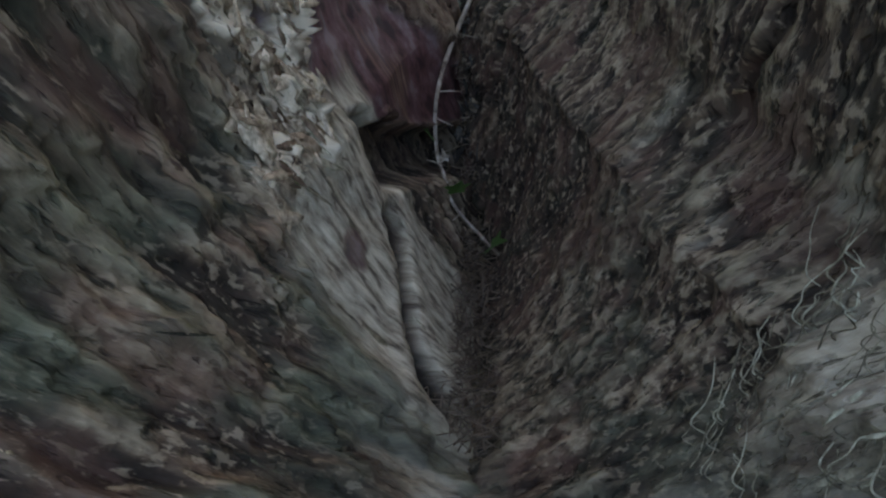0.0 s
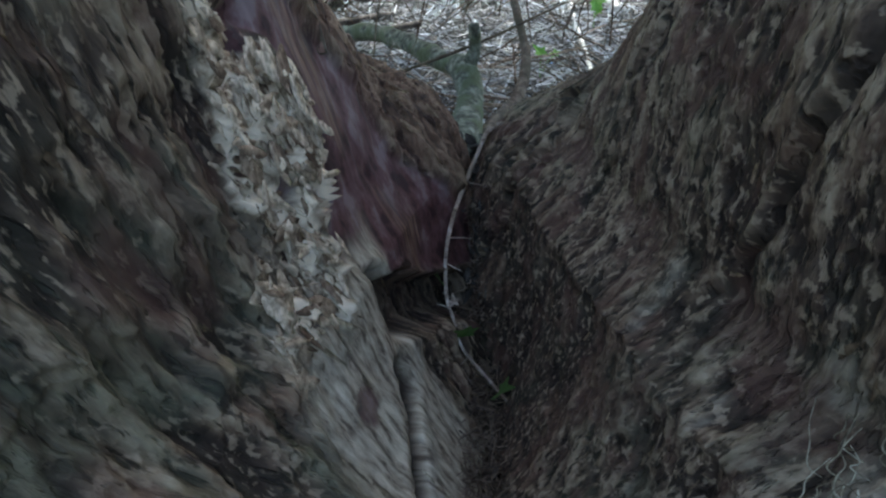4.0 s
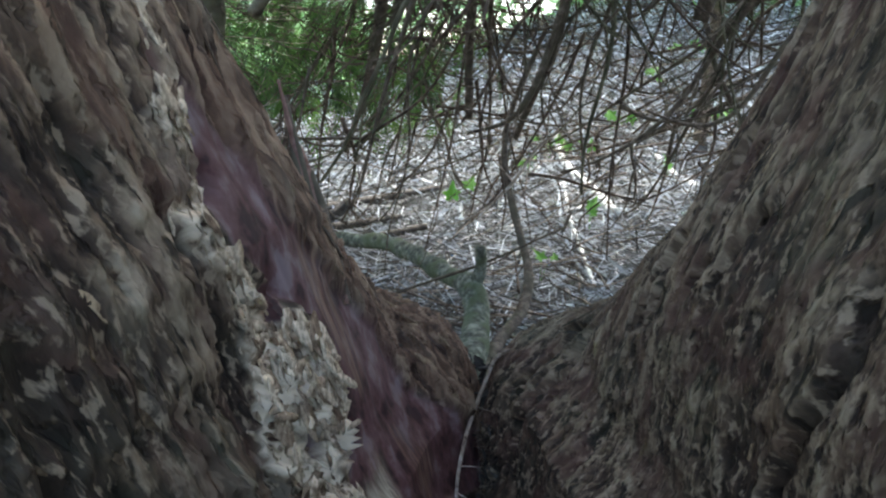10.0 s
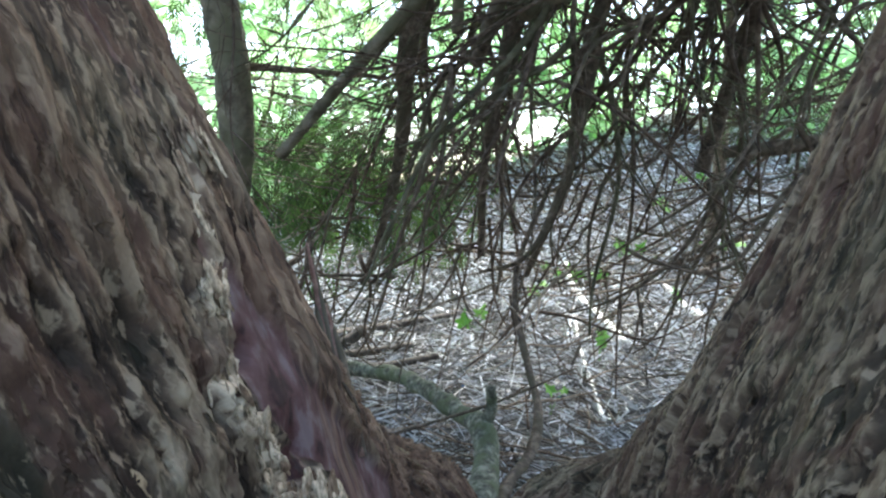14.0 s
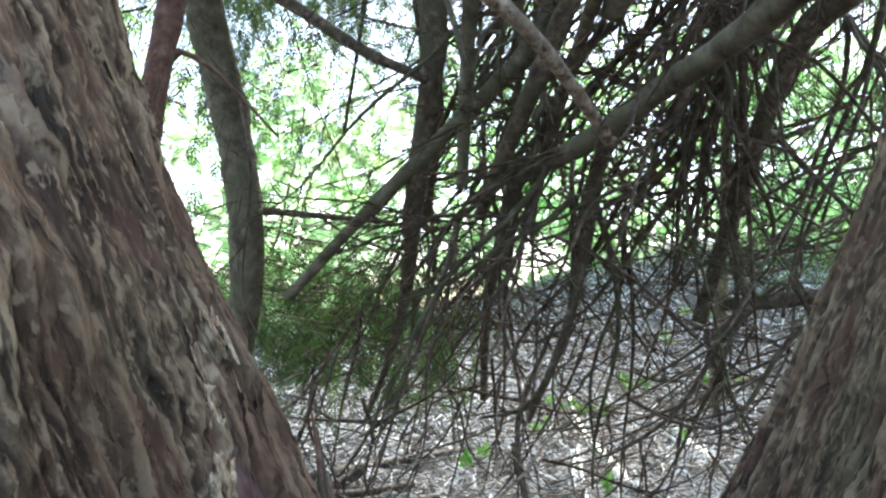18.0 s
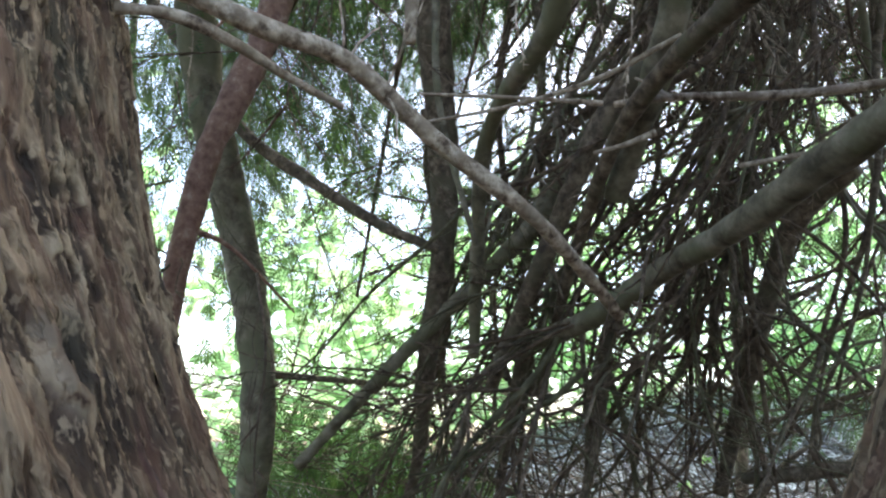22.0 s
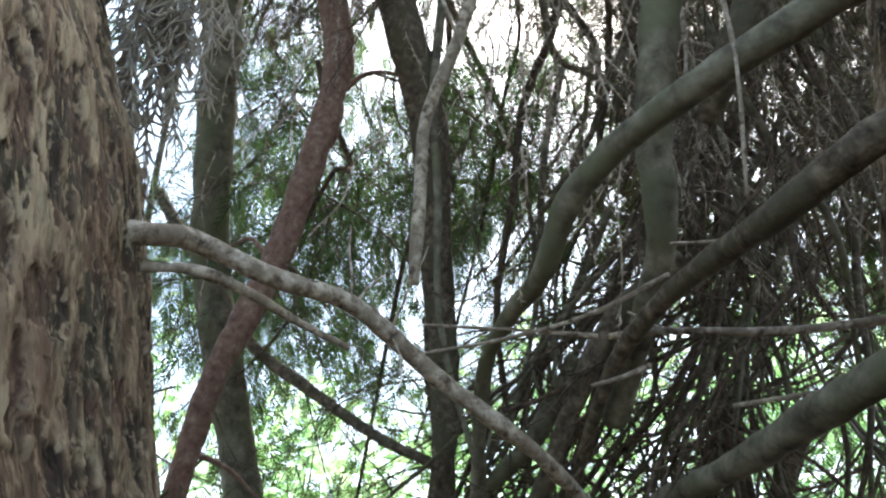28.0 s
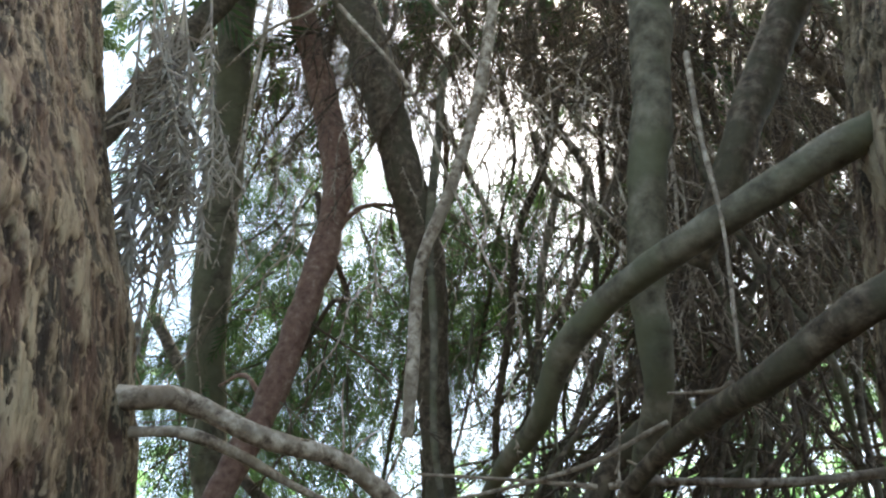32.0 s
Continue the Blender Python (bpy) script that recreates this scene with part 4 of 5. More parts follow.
for k in range(60):
    s = np.array([rng.uniform(-1.3, 1.4), rng.uniform(3.0, 4.6), 0])
    s[2] = 0.45 + 0.09 * s[1] + rng.uniform(0, 0.45)
    h = np.array([rng.choice((-1, 1)) * rng.uniform(0.3, 1), rng.normal(0, 0.4), rng.normal(0, 0.4)])
    hang("dead_twig", dark_tree, s, h, rng.uniform(0.35, 0.9), rng.uniform(0.004, 0.010), 0.3, 0.9, 3, (LIMB, DEAD, TWIG)[k % 3], 1)
# layered grey twigs at the foot of the slender tree
for k in range(90):
    s = np.array([rng.uniform(-2.2, -0.2), rng.uniform(3.6, 4.4), rng.uniform(1.40, 2.05)])
    h = np.array([1.0, rng.normal(0, 0.2), rng.normal(-0.16, 0.06)])
    hang("dead_twig", back_tree, s, h, rng.uniform(0.6, 1.3), rng.uniform(0.003, 0.006), 0.08, 0.10, 4, (DEAD, TWIG, TWIG)[k % 3], 1, 0.25)
# twigs across the bright gap
for k in range(105):
    s = perch(((-2.3, 0.4), (2.2, 4.4), (1.7, 4.6)))
    a = rng.normal(-0.5, 0.7) + (math.pi if rng.random() < 0.45 else 0)
    h = np.array([math.cos(a), rng.normal(0, 0.25), -0.35 + 0.6 * math.sin(a)])
    hang("drooping_branch", back_tree, s, h, rng.uniform(0.6, 1.4), rng.uniform(0.003, 0.009), 0.35, 0.15, 7, (STRAND, TWIG)[k % 2], 2, 0.45)
for k in range(110):
    s = np.array([rng.uniform(-2.1, 0.3), rng.uniform(3.2, 4.8), 0])
    s[2] = 1.8 + s[1] * rng.uniform(0.15, 1.0)
    h = np.array([rng.normal(0.1, 0.8), rng.normal(0, 0.2), -rng.uniform(0.2, 1.0)])
    hang("twig_fan", back_tree, s, h, rng.uniform(0.5, 1.1), rng.uniform(0.002, 0.0045), 0.3, 0.1, 9, STRAND, 2, 0.35)

for k in range(46):
    y = rng.uniform(2.8, 4.6)
    s = np.array([rng.uniform(-0.62, -0.36) * y, y, 1.8 + (y + 0.4) * rng.uniform(0.2, 1.0)])
    h = np.array([rng.normal(-0.1, 0.8), rng.normal(0, 0.2), -rng.uniform(0.1, 0.8)])
    hang("drooping_branch", back_tree, s, h, rng.uniform(0.5, 1.1), rng.uniform(0.003, 0.009), 0.3, 0.2, 8, (TWIG, STRAND)[k % 2], 2, 0.45)

for k in range(56):
    y = rng.uniform(2.4, 4.2)
    s = np.array([rng.uniform(-0.5, 0.15) * y, y, 1.9 + (y + 0.5) * rng.uniform(0.5, 0.95)])
    hang("drooping_branch", back_tree, s, (rng.normal(0, 0.5), rng.normal(0, 0.2), -1), rng.uniform(0.5, 1.1), rng.uniform(0.003, 0.009), 0.2, 0.2, 8, (STRAND, TWIG)[k % 2], 2, 0.45)

# crooked dark limbs crowding the crown
for k in range(40):
    y = rng.uniform(2.4, 4.2)
    x = rng.uniform(0.3, 0.8 * y) if k < 30 else rng.uniform(-1.4, 0.3)
    top, low = 2.0 + y * rng.uniform(0.9, 1.5), 2.0 + y * rng.uniform(0.12, 0.7)
    lean = rng.normal(-0.25, 0.4)
    pts = [np.array([x - lean * t + 0.10 * math.sin(5 * t + k), y + rng.normal(0, 0.06), top + (low - top) * t]) + rng.normal(0, 0.035, 3) for t in np.linspace(0, 1, 6)]
    r = rng.uniform(0.014, 0.040)
    limb("limb", pts, r, r * 0.4, (LIMB, TWIG, TWIG, GREEN_LIMB)[k % 4], tree, "", 0.6, 8, 6)
# dry thatch of dead branches under the right-hand limbs: long hanging strings, thickest high up
for k in range(280):
    y = rng.uniform(1.9, 4.2)
    u = rng.uniform(0, 1)
    x = 0.15 * y + u * 0.72 * y
    z = 1.95 + (y + 0.5) * (0.2 + 1.26 * rng.uniform(0, 1) ** 0.75)
    h = np.array([rng.normal(-0.15, 0.45), rng.normal(0, 0.25), -1.0])
    hang("dead_branch", tree, (x, y, z), h, rng.uniform(0.35, 1.0), rng.uniform(0.003, 0.009) * (1.8 if k % 9 == 0 else 1), 0.1, 0.1, 7, (TWIG, TWIG, TWIG, DEAD)[k % 4], 2, 0.4)
for k in range(200):
    y = rng.uniform(2.0, 4.2)
    x = rng.uniform(-0.62, 0.25) * y
    z = 1.95 + (y + 0.5) * rng.uniform(1.08, 1.6)
    h = np.array([rng.normal(0, 0.4), rng.normal(0, 0.25), -1.0])
    hang("dead_branch", tree, (x, y, z), h, rng.uniform(0.35, 1.1), rng.uniform(0.003, 0.009) * (1.8 if k % 9 == 0 else 1), 0.1, 0.1, 7, TWIG, 2, 0.4)
for k in range(70):
    y = rng.uniform(2.0, 3.8)
    x = rng.uniform(0.25, 0.85) * y
    z = 1.95 + (y + 0.5) * rng.uniform(1.15, 1.65)
    hang("dead_branch", tree, (x, y, z), (rng.normal(-0.1, 0.5), rng.normal(0, 0.25), -1.0), rng.uniform(0.4, 0.9), rng.uniform(0.004, 0.012), 0.1, 0.1, 8, TWIG, 2, 0.45)
# bushy tangle right behind the limbs
for k in range(105):
    y = rng.uniform(3.4, 5.0)
    x, z = rng.uniform(0.12, 1.0) * y, 1.95 + (y + 0.5) * rng.uniform(0.12, 1.25)
    h = rng.normal(0, 0.7, 3) * np.array([1, 0.4, 1]) + np.array([-0.2, 0, -0.4])
    hang("dead_branch", dark_tree, (x, y, z), h, rng.uniform(0.6, 1.3), rng.uniform(0.004, 0.011), 0.2, 0.1, 8, TWIG, 2, 0.55)
# dead twigs with small knobs hanging among them
for k in range(110):
    y = rng.uniform(1.5, 2.6)
    x = rng.uniform(-0.72, 0.1) * y if k % 3 == 0 else rng.uniform(-0.05, 0.65) * y
    z = 2.0 + y * rng.uniform(0.75, 1.5)
    line = arc((x, y, z), (rng.normal(0, 0.35), rng.normal(0, 0.2), -1), rng.uniform(0.35, 0.9), 0.2, 0.1, 16)
    if line[-1][1] < 1.2:
        continue
    pile = Pile()
    pile.tube(line, 0.0042, 0.0022, 5)
    for i in range(1, len(line)):
        for q in (0.0, 0.5):
            p0 = line[i - 1] + (line[i] - line[i - 1]) * q
            w = rng.normal(0, 0.012, 3) + np.array([0, 0, -0.012])
            pile.tube(np.array([p0, p0 + w * 0.6, p0 + w]), 0.0034, 0.0018, 4)
    under(pile.build("dead_twig", DEAD), tree)


# ---- leaves ----
def leaf_cloud(name, mat, centres, spread, count, size, parent=None, label="", seed=1, flat=0.6):
    g = np.random.default_rng(seed)
    c = np.asarray(centres)[g.integers(0, len(centres), count)] + g.normal(0, 1, (count, 3)) * np.asarray(spread)
    a = g.normal(0, 1, (count, 3))
    a[:, 2] *= flat
    a /= np.linalg.norm(a, axis=1)[:, None]
    b = np.cross(a, g.normal(0, 1, (count, 3)))
    b /= np.linalg.norm(b, axis=1)[:, None]
    nrm = np.cross(a, b)
    s = size * g.uniform(0.6, 1.4, (count, 1))
    v = np.stack([c - a * s, c + b * s * 0.45 + nrm * s * 0.15, c + a * s, c - b * s * 0.45 + nrm * s * 0.15], 1).reshape(-1, 3)
    i = np.arange(count)[:, None] * 4
    f = np.concatenate([i + np.array([[0, 1, 2]]), i + np.array([[0, 2, 3]])])
    return link_mesh(name, v, f, mat, parent, label, False)


g = np.random.default_rng(3)
for k in range(13):
    x = -10 + 1.9 * k + g.uniform(-0.6, 0.6)
    y = g.uniform(8.5, 13) if x < -0.5 else g.uniform(12.6, 15.0)
    h = g.uniform(3.4, 5.6) if abs(x - 0.5) < 4.5 else g.uniform(4.5, 8.5)
    z0 = ground_height(np.array([x]), np.array([y]))[0]
    shrub = empty("shrub", (x, y, z0), "sunlit broadleaf shrub with fresh green leaves, paled for their backlit glow", "shrub", "shrubs beyond the tree")
    for s in range(5):
        pile = Pile()
        pile.tube(droop((x, y, z0 - 0.1), (g.normal(0, 0.4), g.normal(0, 0.4), 1), h * 0.9, -0.1, 0.12), 0.03, 0.008, 5)
        under(pile.build("stem", TWIG), shrub)
    cents = np.stack([x + g.normal(0, 0.9, 50), y + g.normal(0, 0.7, 50), z0 + h * g.uniform(0, 1, 50) ** 1.35], 1)
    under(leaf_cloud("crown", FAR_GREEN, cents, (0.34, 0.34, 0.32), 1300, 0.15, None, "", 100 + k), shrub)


def spray_cloud(name, mat, centres, spread, count, length, width, parent, label, seed, down=1.0):
    """Flat hanging conifer sprays: a rib with slanting side sprigs, as thin folded blades."""
    r = np.random.default_rng(seed)
    c = np.asarray(centres)[r.integers(0, len(centres), count)] + r.normal(0, 1, (count, 3)) * np.asarray(spread)
    d = r.normal(0, 0.45, (count, 3))
    d[:, 2] -= down
    d /= np.linalg.norm(d, axis=1)[:, None]
    s = np.cross(d, r.normal(0, 1, (count, 3)))
    s /= np.linalg.norm(s, axis=1)[:, None]
    up = np.cross(d, s)
    L = length * r.uniform(0.6, 1.4, (count, 1))
    verts, faces = [], []
    blades = [(0, 0, 0, 1.0)] + [(t, sg, 0.7, 0.40 * (1.1 - t)) for t in (0.08, 0.2, 0.32, 0.44, 0.56, 0.68, 0.8) for sg in (-1, 1)]
    for b, (t, sg, slant, l) in enumerate(blades):
        root = c + d * L * t
        way = d + s * sg * slant
        way /= np.linalg.norm(way, axis=1)[:, None]
        nrm = np.cross(way, up)
        tip = root + way * L * l
        w = width * (0.5 if b else 0.45)
        verts.append(np.stack([root - nrm * w * 0.4, root + (tip - root) * 0.55 - nrm * w, tip, root + (tip - root) * 0.55 + nrm * w], 1) + up[:, None] * np.array([0, 0.003, 0, 0])[None, :, None])
        i = np.arange(count)[:, None] * 4 + b * count * 4
        faces.append(np.concatenate([i + np.array([[0, 1, 2]]), i + np.array([[0, 2, 3]])]))
    return under(link_mesh(name, np.concatenate([q.reshape(-1, 3) for q in verts]), np.concatenate(faces), mat, None, label, False), parent)


def spots(count, xs, ys, zs):
    return np.stack([g.uniform(*xs, count), g.uniform(*ys, count), g.uniform(*zs, count)], 1)


# crowns overhead and round about; their unseen parts are added to darken the stems
spray_cloud("crown", DARK_GREEN, spots(230, (-6, 6), (-4, 3.6), (6.3, 8.8)), (0.36, 0.36, 0.3), 3300, 0.46, 0.032, tree, "dark green conifer foliage", 5)
spray_cloud("foliage", DARK_GREEN, spots(46, (-2.8, 0.3), (3.4, 6.0), (3.4, 5.6)), (0.16, 0.16, 0.3), 1500, 0.36, 0.008, back_tree, "drooping green conifer sprays", 6)
spray_cloud("foliage", DARK_GREEN, spots(40, (0.8, 4.5), (4.4, 5.8), (4.7, 7.5)), (0.25, 0.25, 0.3), 1500, 0.36, 0.013, dark_tree, "shaded green conifer sprays", 7)
spray_cloud("foliage", DARK_GREEN, spots(40, (0.8, 4.5), (4.8, 6.2), (2.2, 4.7)), (0.25, 0.25, 0.3), 900, 0.36, 0.010, dark_tree, "shaded green conifer sprays", 17)
spray_cloud("foliage", MID_GREEN, spots(26, (-1.5, -0.3), (3.9, 4.6), (1.05, 1.75)), (0.15, 0.13, 0.14), 230, 0.26, 0.012, back_tree, "low drooping sprays of fresh green", 11)
spray_cloud("foliage", DARK_GREEN, spots(22, (-1.5, -0.3), (3.9, 4.6), (1.05, 1.8)), (0.15, 0.13, 0.14), 240, 0.28, 0.010, back_tree, "low drooping dark green sprays", 21)
spray_cloud("foliage", MID_GREEN, spots(16, (-2.2, -0.6), (4.4, 5.2), (2.3, 4.0)), (0.2, 0.2, 0.2), 260, 0.30, 0.010, back_tree, "drooping sprays of fresh green", 12)
fine_c = spots(70, (-0.62, 0.05), (3.0, 4.6), (0.55, 0.90))
fine_c[:, 0] *= fine_c[:, 1]
fine_c[:, 2] = 1.8 + (fine_c[:, 1] + 0.4) * fine_c[:, 2]
spray_cloud("foliage", DARK_GREEN, fine_c, (0.16, 0.16, 0.16), 620, 0.34, 0.010, back_tree, "fine drooping conifer sprays", 13)
lush_c = spots(40, (-0.50, 0.12), (4.4, 5.6), (0.62, 0.98))
lush_c[:, 0] *= lush_c[:, 1]
lush_c[:, 2] = 1.8 + (lush_c[:, 1] + 0.4) * lush_c[:, 2]
spray_cloud("foliage", MID_GREEN, lush_c, (0.2, 0.2, 0.2), 720, 0.40, 0.012, back_tree, "fresh green drooping conifer sprays", 15)
side_c = spots(40, (-0.66, -0.46), (3.8, 5.2), (0.25, 1.05))
side_c[:, 0] *= side_c[:, 1]
side_c[:, 2] = 1.8 + (side_c[:, 1] + 0.4) * side_c[:, 2]
spray_cloud("foliage", DARK_GREEN, side_c, (0.16, 0.16, 0.18), 420, 0.34, 0.009, back_tree, "fine drooping conifer sprays", 14)
dry_c = spots(150, (0.1, 1.0), (2.0, 3.8), (0.55, 1.4))
dry_c[:, 0] = dry_c[:, 0] * (0.75 * dry_c[:, 1] + 0.4)
dry_c[:, 2] = 1.95 + (dry_c[:, 1] + 0.5) * dry_c[:, 2]
spray_cloud("dry_foliage", DRY_SPRAY, dry_c, (0.16, 0.16, 0.22), 900, 0.30, 0.005, tree, "dry brown dead sprays", 8)
spray_cloud("dry_foliage", DRY_SPRAY, spots(80, (-2.3, 1.1), (2.4, 3.4), (5.6, 7.0)), (0.2, 0.2, 0.2), 1900, 0.30, 0.006, tree, "dry brown dead sprays", 9)
spray_cloud("dry_foliage", DRY_SPRAY, spots(70, (0.9, 4.8), (4.3, 5.4), (5.0, 8.2)), (0.22, 0.22, 0.3), 1800, 0.42, 0.020, tree, "dry brown dead sprays", 19)
spray_cloud("dry_foliage", DRY_SPRAY, spots(40, (-1.6, 1.6), (3.6, 4.6), (7.4, 8.6)), (0.25, 0.22, 0.25), 700, 0.40, 0.018, tree, "dry brown dead sprays", 20)

# thickets beside the camera, out of view, added to keep side light off the stems
for k, x in enumerate((-5.2, 5.4)):
    con = empty("conifer", (x, 0.2, -0.2), "unseen dense conifer with foliage down to the ground, added to block side light", "tree", "conifers beside")
    limb("trunk", [(x, 0.2, -0.3), (x, 0.3, 3), (x, 0.2, 7.5)], 0.15, 0.05, LIMB, con, "", 0.4, 8)
    spray_cloud("crown", DARK_GREEN, spots(120, (x - 0.8, x + 0.8), (-4.5, 4.0), (-0.1, 7.0)), (0.35, 0.35, 0.35), 2600, 0.42, 0.03, con, "", 90 + k)

# undergrowth behind the camera, out of view, added to cut low light from behind
for k, (x, y) in enumerate(((-2.2, -2.6), (0.1, -3.2), (2.3, -2.7))):
    bush = empty("bush", (x, y, -0.25), "unseen dense dark evergreen bush, added to block light from behind", "bush", "bushes behind the path")
    for s in range(5):
        p = Pile()
        p.tube(droop((x, y, -0.3), (g.normal(0, 0.5), g.normal(0, 0.4), 1), 1.5, 0.1, 0.12), 0.02, 0.006, 5)
        under(p.build("stem", TWIG), bush)
    spray_cloud("crown", DARK_GREEN, spots(40, (x - 1.1, x + 1.1), (y - 0.5, y + 0.5), (-0.2, 1.5)), (0.25, 0.25, 0.2), 700, 0.34, 0.03, bush, "", 190 + k)
# extra crown layer overhead, added to keep the sun off the stem tops
spray_cloud("crown", DARK_GREEN, spots(90, (-3.5, 3.5), (0.5, 4.6), (7.2, 9.2)), (0.4, 0.4, 0.3), 2200, 0.42, 0.026, dark_tree, "dark green conifer foliage", 205)

# tall conifers standing behind, each with drooping green sprays
for k, (x, y, w, z0, n) in enumerate(((-4.6, 6.6, 0.9, 1.6, 1500), (2.0, 6.8, 0.8, 4.6, 2000), (3.6, 6.4, 0.9, 4.4, 1700), (5.2, 6.2, 0.9, 3.0, 1400))):
    con = empty("conifer", (x, y, 0.4), "tall conifer with drooping dark green sprays", "tree", "conifers behind")
    limb("trunk", [(x, y + 0.8, 0.2), (x + 0.1, y + 0.8, 3), (x - 0.1, y + 0.5, 6.5), (x, y, 10.5)], 0.07, 0.03, LIMB, con, "", 0.4, 8)
    sp = spots(70, (x - 2.2 * w, x + 2.2 * w), (y - 0.7, y + 0.7), (z0, 10.5))
    spray_cloud("crown", DARK_GREEN, sp, (0.26, 0.26, 0.35), int(n * 0.65), 0.38, 0.017, con, "", 60 + k)
    if k == 1:
        for j, (bx, by, bz, m) in enumerate(((-2.9, 7.2, 4.6, 800), (-1.2, 7.6, 5.0, 420), (0.5, 7.4, 4.8, 260))):
            limb("bough", [(x, y + 0.5, bz + 1.2), (bx * 0.5 + 1.0, by, bz + 2.2), (bx, by, bz + 1.6)], 0.05, 0.02, LIMB, con, "", 0.4, 8)
            spray_cloud("foliage", DARK_GREEN, spots(30, (bx - 1.9, bx + 1.9), (by - 0.7, by + 0.7), (bz, 7.7)), (0.28, 0.25, 0.34), int(m * 0.75), 0.40, 0.016, con, "", 70 + j)

# ---- litter on the ground ----
n = 60000
lx, ly = g.uniform(-3.5, 5.5, n), 2.0 + 11.5 * g.uniform(0, 1, n) ** 1.25
wide = g.random(n) < 0.22
lx, ly = np.where(wide, g.uniform(-6.5, 6.5, n), lx), np.where(wide, g.uniform(-5, 9, n), ly)
lz = ground_height(lx, ly)
th, el = g.uniform(0, 2 * np.pi, n), g.normal(0, 0.32, n)
d = np.stack([np.cos(th) * np.cos(el), np.sin(th) * np.cos(el), np.sin(el)], 1) * g.uniform(0.03, 0.15, n)[:, None]
w = g.uniform(0.0010, 0.0036, n)[:, None] * np.where(g.random(n) < 0.12, 2.0, 1.0)[:, None] * (1 + 0.10 * np.abs(ly[:, None]))
side = np.stack([-np.sin(th), np.cos(th), 0 * th], 1) * w
up = np.stack([0 * th, 0 * th, w[:, 0]], 1)
c = np.stack([lx, ly, lz + 0.008 + np.abs(d[:, 2])], 1)
v = np.stack([c - d + side, c - d - side, c - d + up * 1.6, c + d + side, c + d - side, c + d + up * 1.6], 1).reshape(-1, 3)
i = np.arange(n)[:, None] * 6
f = np.concatenate([i + np.array([q]) for q in ([0, 2, 5, 3], [2, 1, 4, 5], [1, 0, 3, 4])])
tagged(link_mesh("litter", v, f, STRAW, None, "", False), "pale dry needles and broken twigs on the ground", "litter", kind="stuff")

# longer broken twigs
pile = Pile()
for k in range(900):
    x, y = g.uniform(-2.5, 3.5), 2.3 + 6.5 * g.uniform(0, 1) ** 1.4
    a = g.uniform(0, 2 * np.pi)
    l = g.uniform(0.12, 0.5)
    q = np.linspace(-0.5, 0.5, 5)[:, None] * np.array([[math.cos(a), math.sin(a), g.normal(0, 0.10)]]) * l
    q[:, :2] += g.normal(0, 0.012, (5, 2))
    q[:, 2] += 0.02 + g.uniform(0, 0.05)
    q[:, 0] += x
    q[:, 1] += y
    q[:, 2] += ground_height(np.array([x]), np.array([y]))[0]
    pile.tube(q, g.uniform(0.003, 0.008), 0.002, 4)
tagged(pile.build("fallen_twigs", PALE), "broken grey twigs strewn over the litter", "twigs", kind="stuff")



def lying(xy, lift):
    """Points that lie on the ground along a line."""
    return [(x, y, float(ground_height(np.array([x]), np.array([y]))[0]) + lift) for x, y in xy]


stick = empty("fallen_stick", (0.75, 6.3, 0.4), "bleached fallen stick lying on the litter", "stick")
limb("stick", lying([(0.60, 7.6), (0.64, 7.1), (0.71, 6.5), (0.79, 5.9), (0.88, 5.3)], 0.05), 0.030, 0.044, PALE, stick, "", 0.4)
stick = empty("fallen_stick", (0.56, 4.9, 0.25), "thin pale stick on the litter", "stick")
limb("stick", lying([(0.59, 6.3), (0.57, 5.5), (0.556, 4.85), (0.57, 3.8)], 0.04), 0.013, 0.015, PALE, stick, "", 0.4, 7)
stick = empty("fallen_branch", (-0.8, 5.4, 0.28), "dark fallen branch with a broken end", "branch")
limb("wood", [(-1.3, 4.9, 0.30), (-1.05, 5.15, 0.33), (-0.7, 5.5, 0.36), (-0.35, 5.9, 0.38)], 0.045, 0.022, DARK_WOOD, stick, "", 0.6)
limb("wood", [(-1.25, 4.75, 0.20), (-1.03, 4.85, 0.33), (-0.95, 4.9, 0.40)], 0.05, 0.045, DARK_WOOD, stick, "broken stump end", 0.7)
stick = empty("fallen_branch", (1.6, 6.6, 0.45), "grey stick half hidden by litter", "branch")
limb("wood", lying([(1.53, 7.2), (1.60, 6.7), (1.66, 6.1)], 0.04), 0.030, 0.036, PALE, stick, "", 0.6)
for bx, by, h in ((-0.95, 4.6, 0.08), (-0.75, 4.3, 0.10)):
    stick = empty("fallen_branch", (bx, by, 0.25), "dark broken piece of branch on the litter", "branch")
    limb("wood", lying([(bx - 0.25, by - 0.1), (bx, by), (bx + 0.35, by + 0.25)], h), 0.035, 0.020, DARK_WOOD, stick, "", 0.7, 8)


def ivy_blade(size):
    """A five-lobed leaf, folded along its rib."""
    out = [(0, -0.15), (0.42, -0.38), (0.36, 0.0), (0.62, 0.22), (0.24, 0.34), (0, 1.0), (-0.24, 0.34), (-0.62, 0.22), (-0.36, 0.0), (-0.42, -0.38)]
    v = [(x * size, y * size, (0.22 * abs(x) - 0.12 * y * y) * size) for x, y in out] + [(0, 0.15 * size, -0.02 * size)]
    n = len(out)
    f = [[i, (i + 1) % n, n] for i in range(n)]
    v2 = [(x, y, z - 0.0015) for x, y, z in v]
    m = len(v)
    f += [[i + m, n + m, (i + 1) % n + m] for i in range(n)]
    return v + v2, f


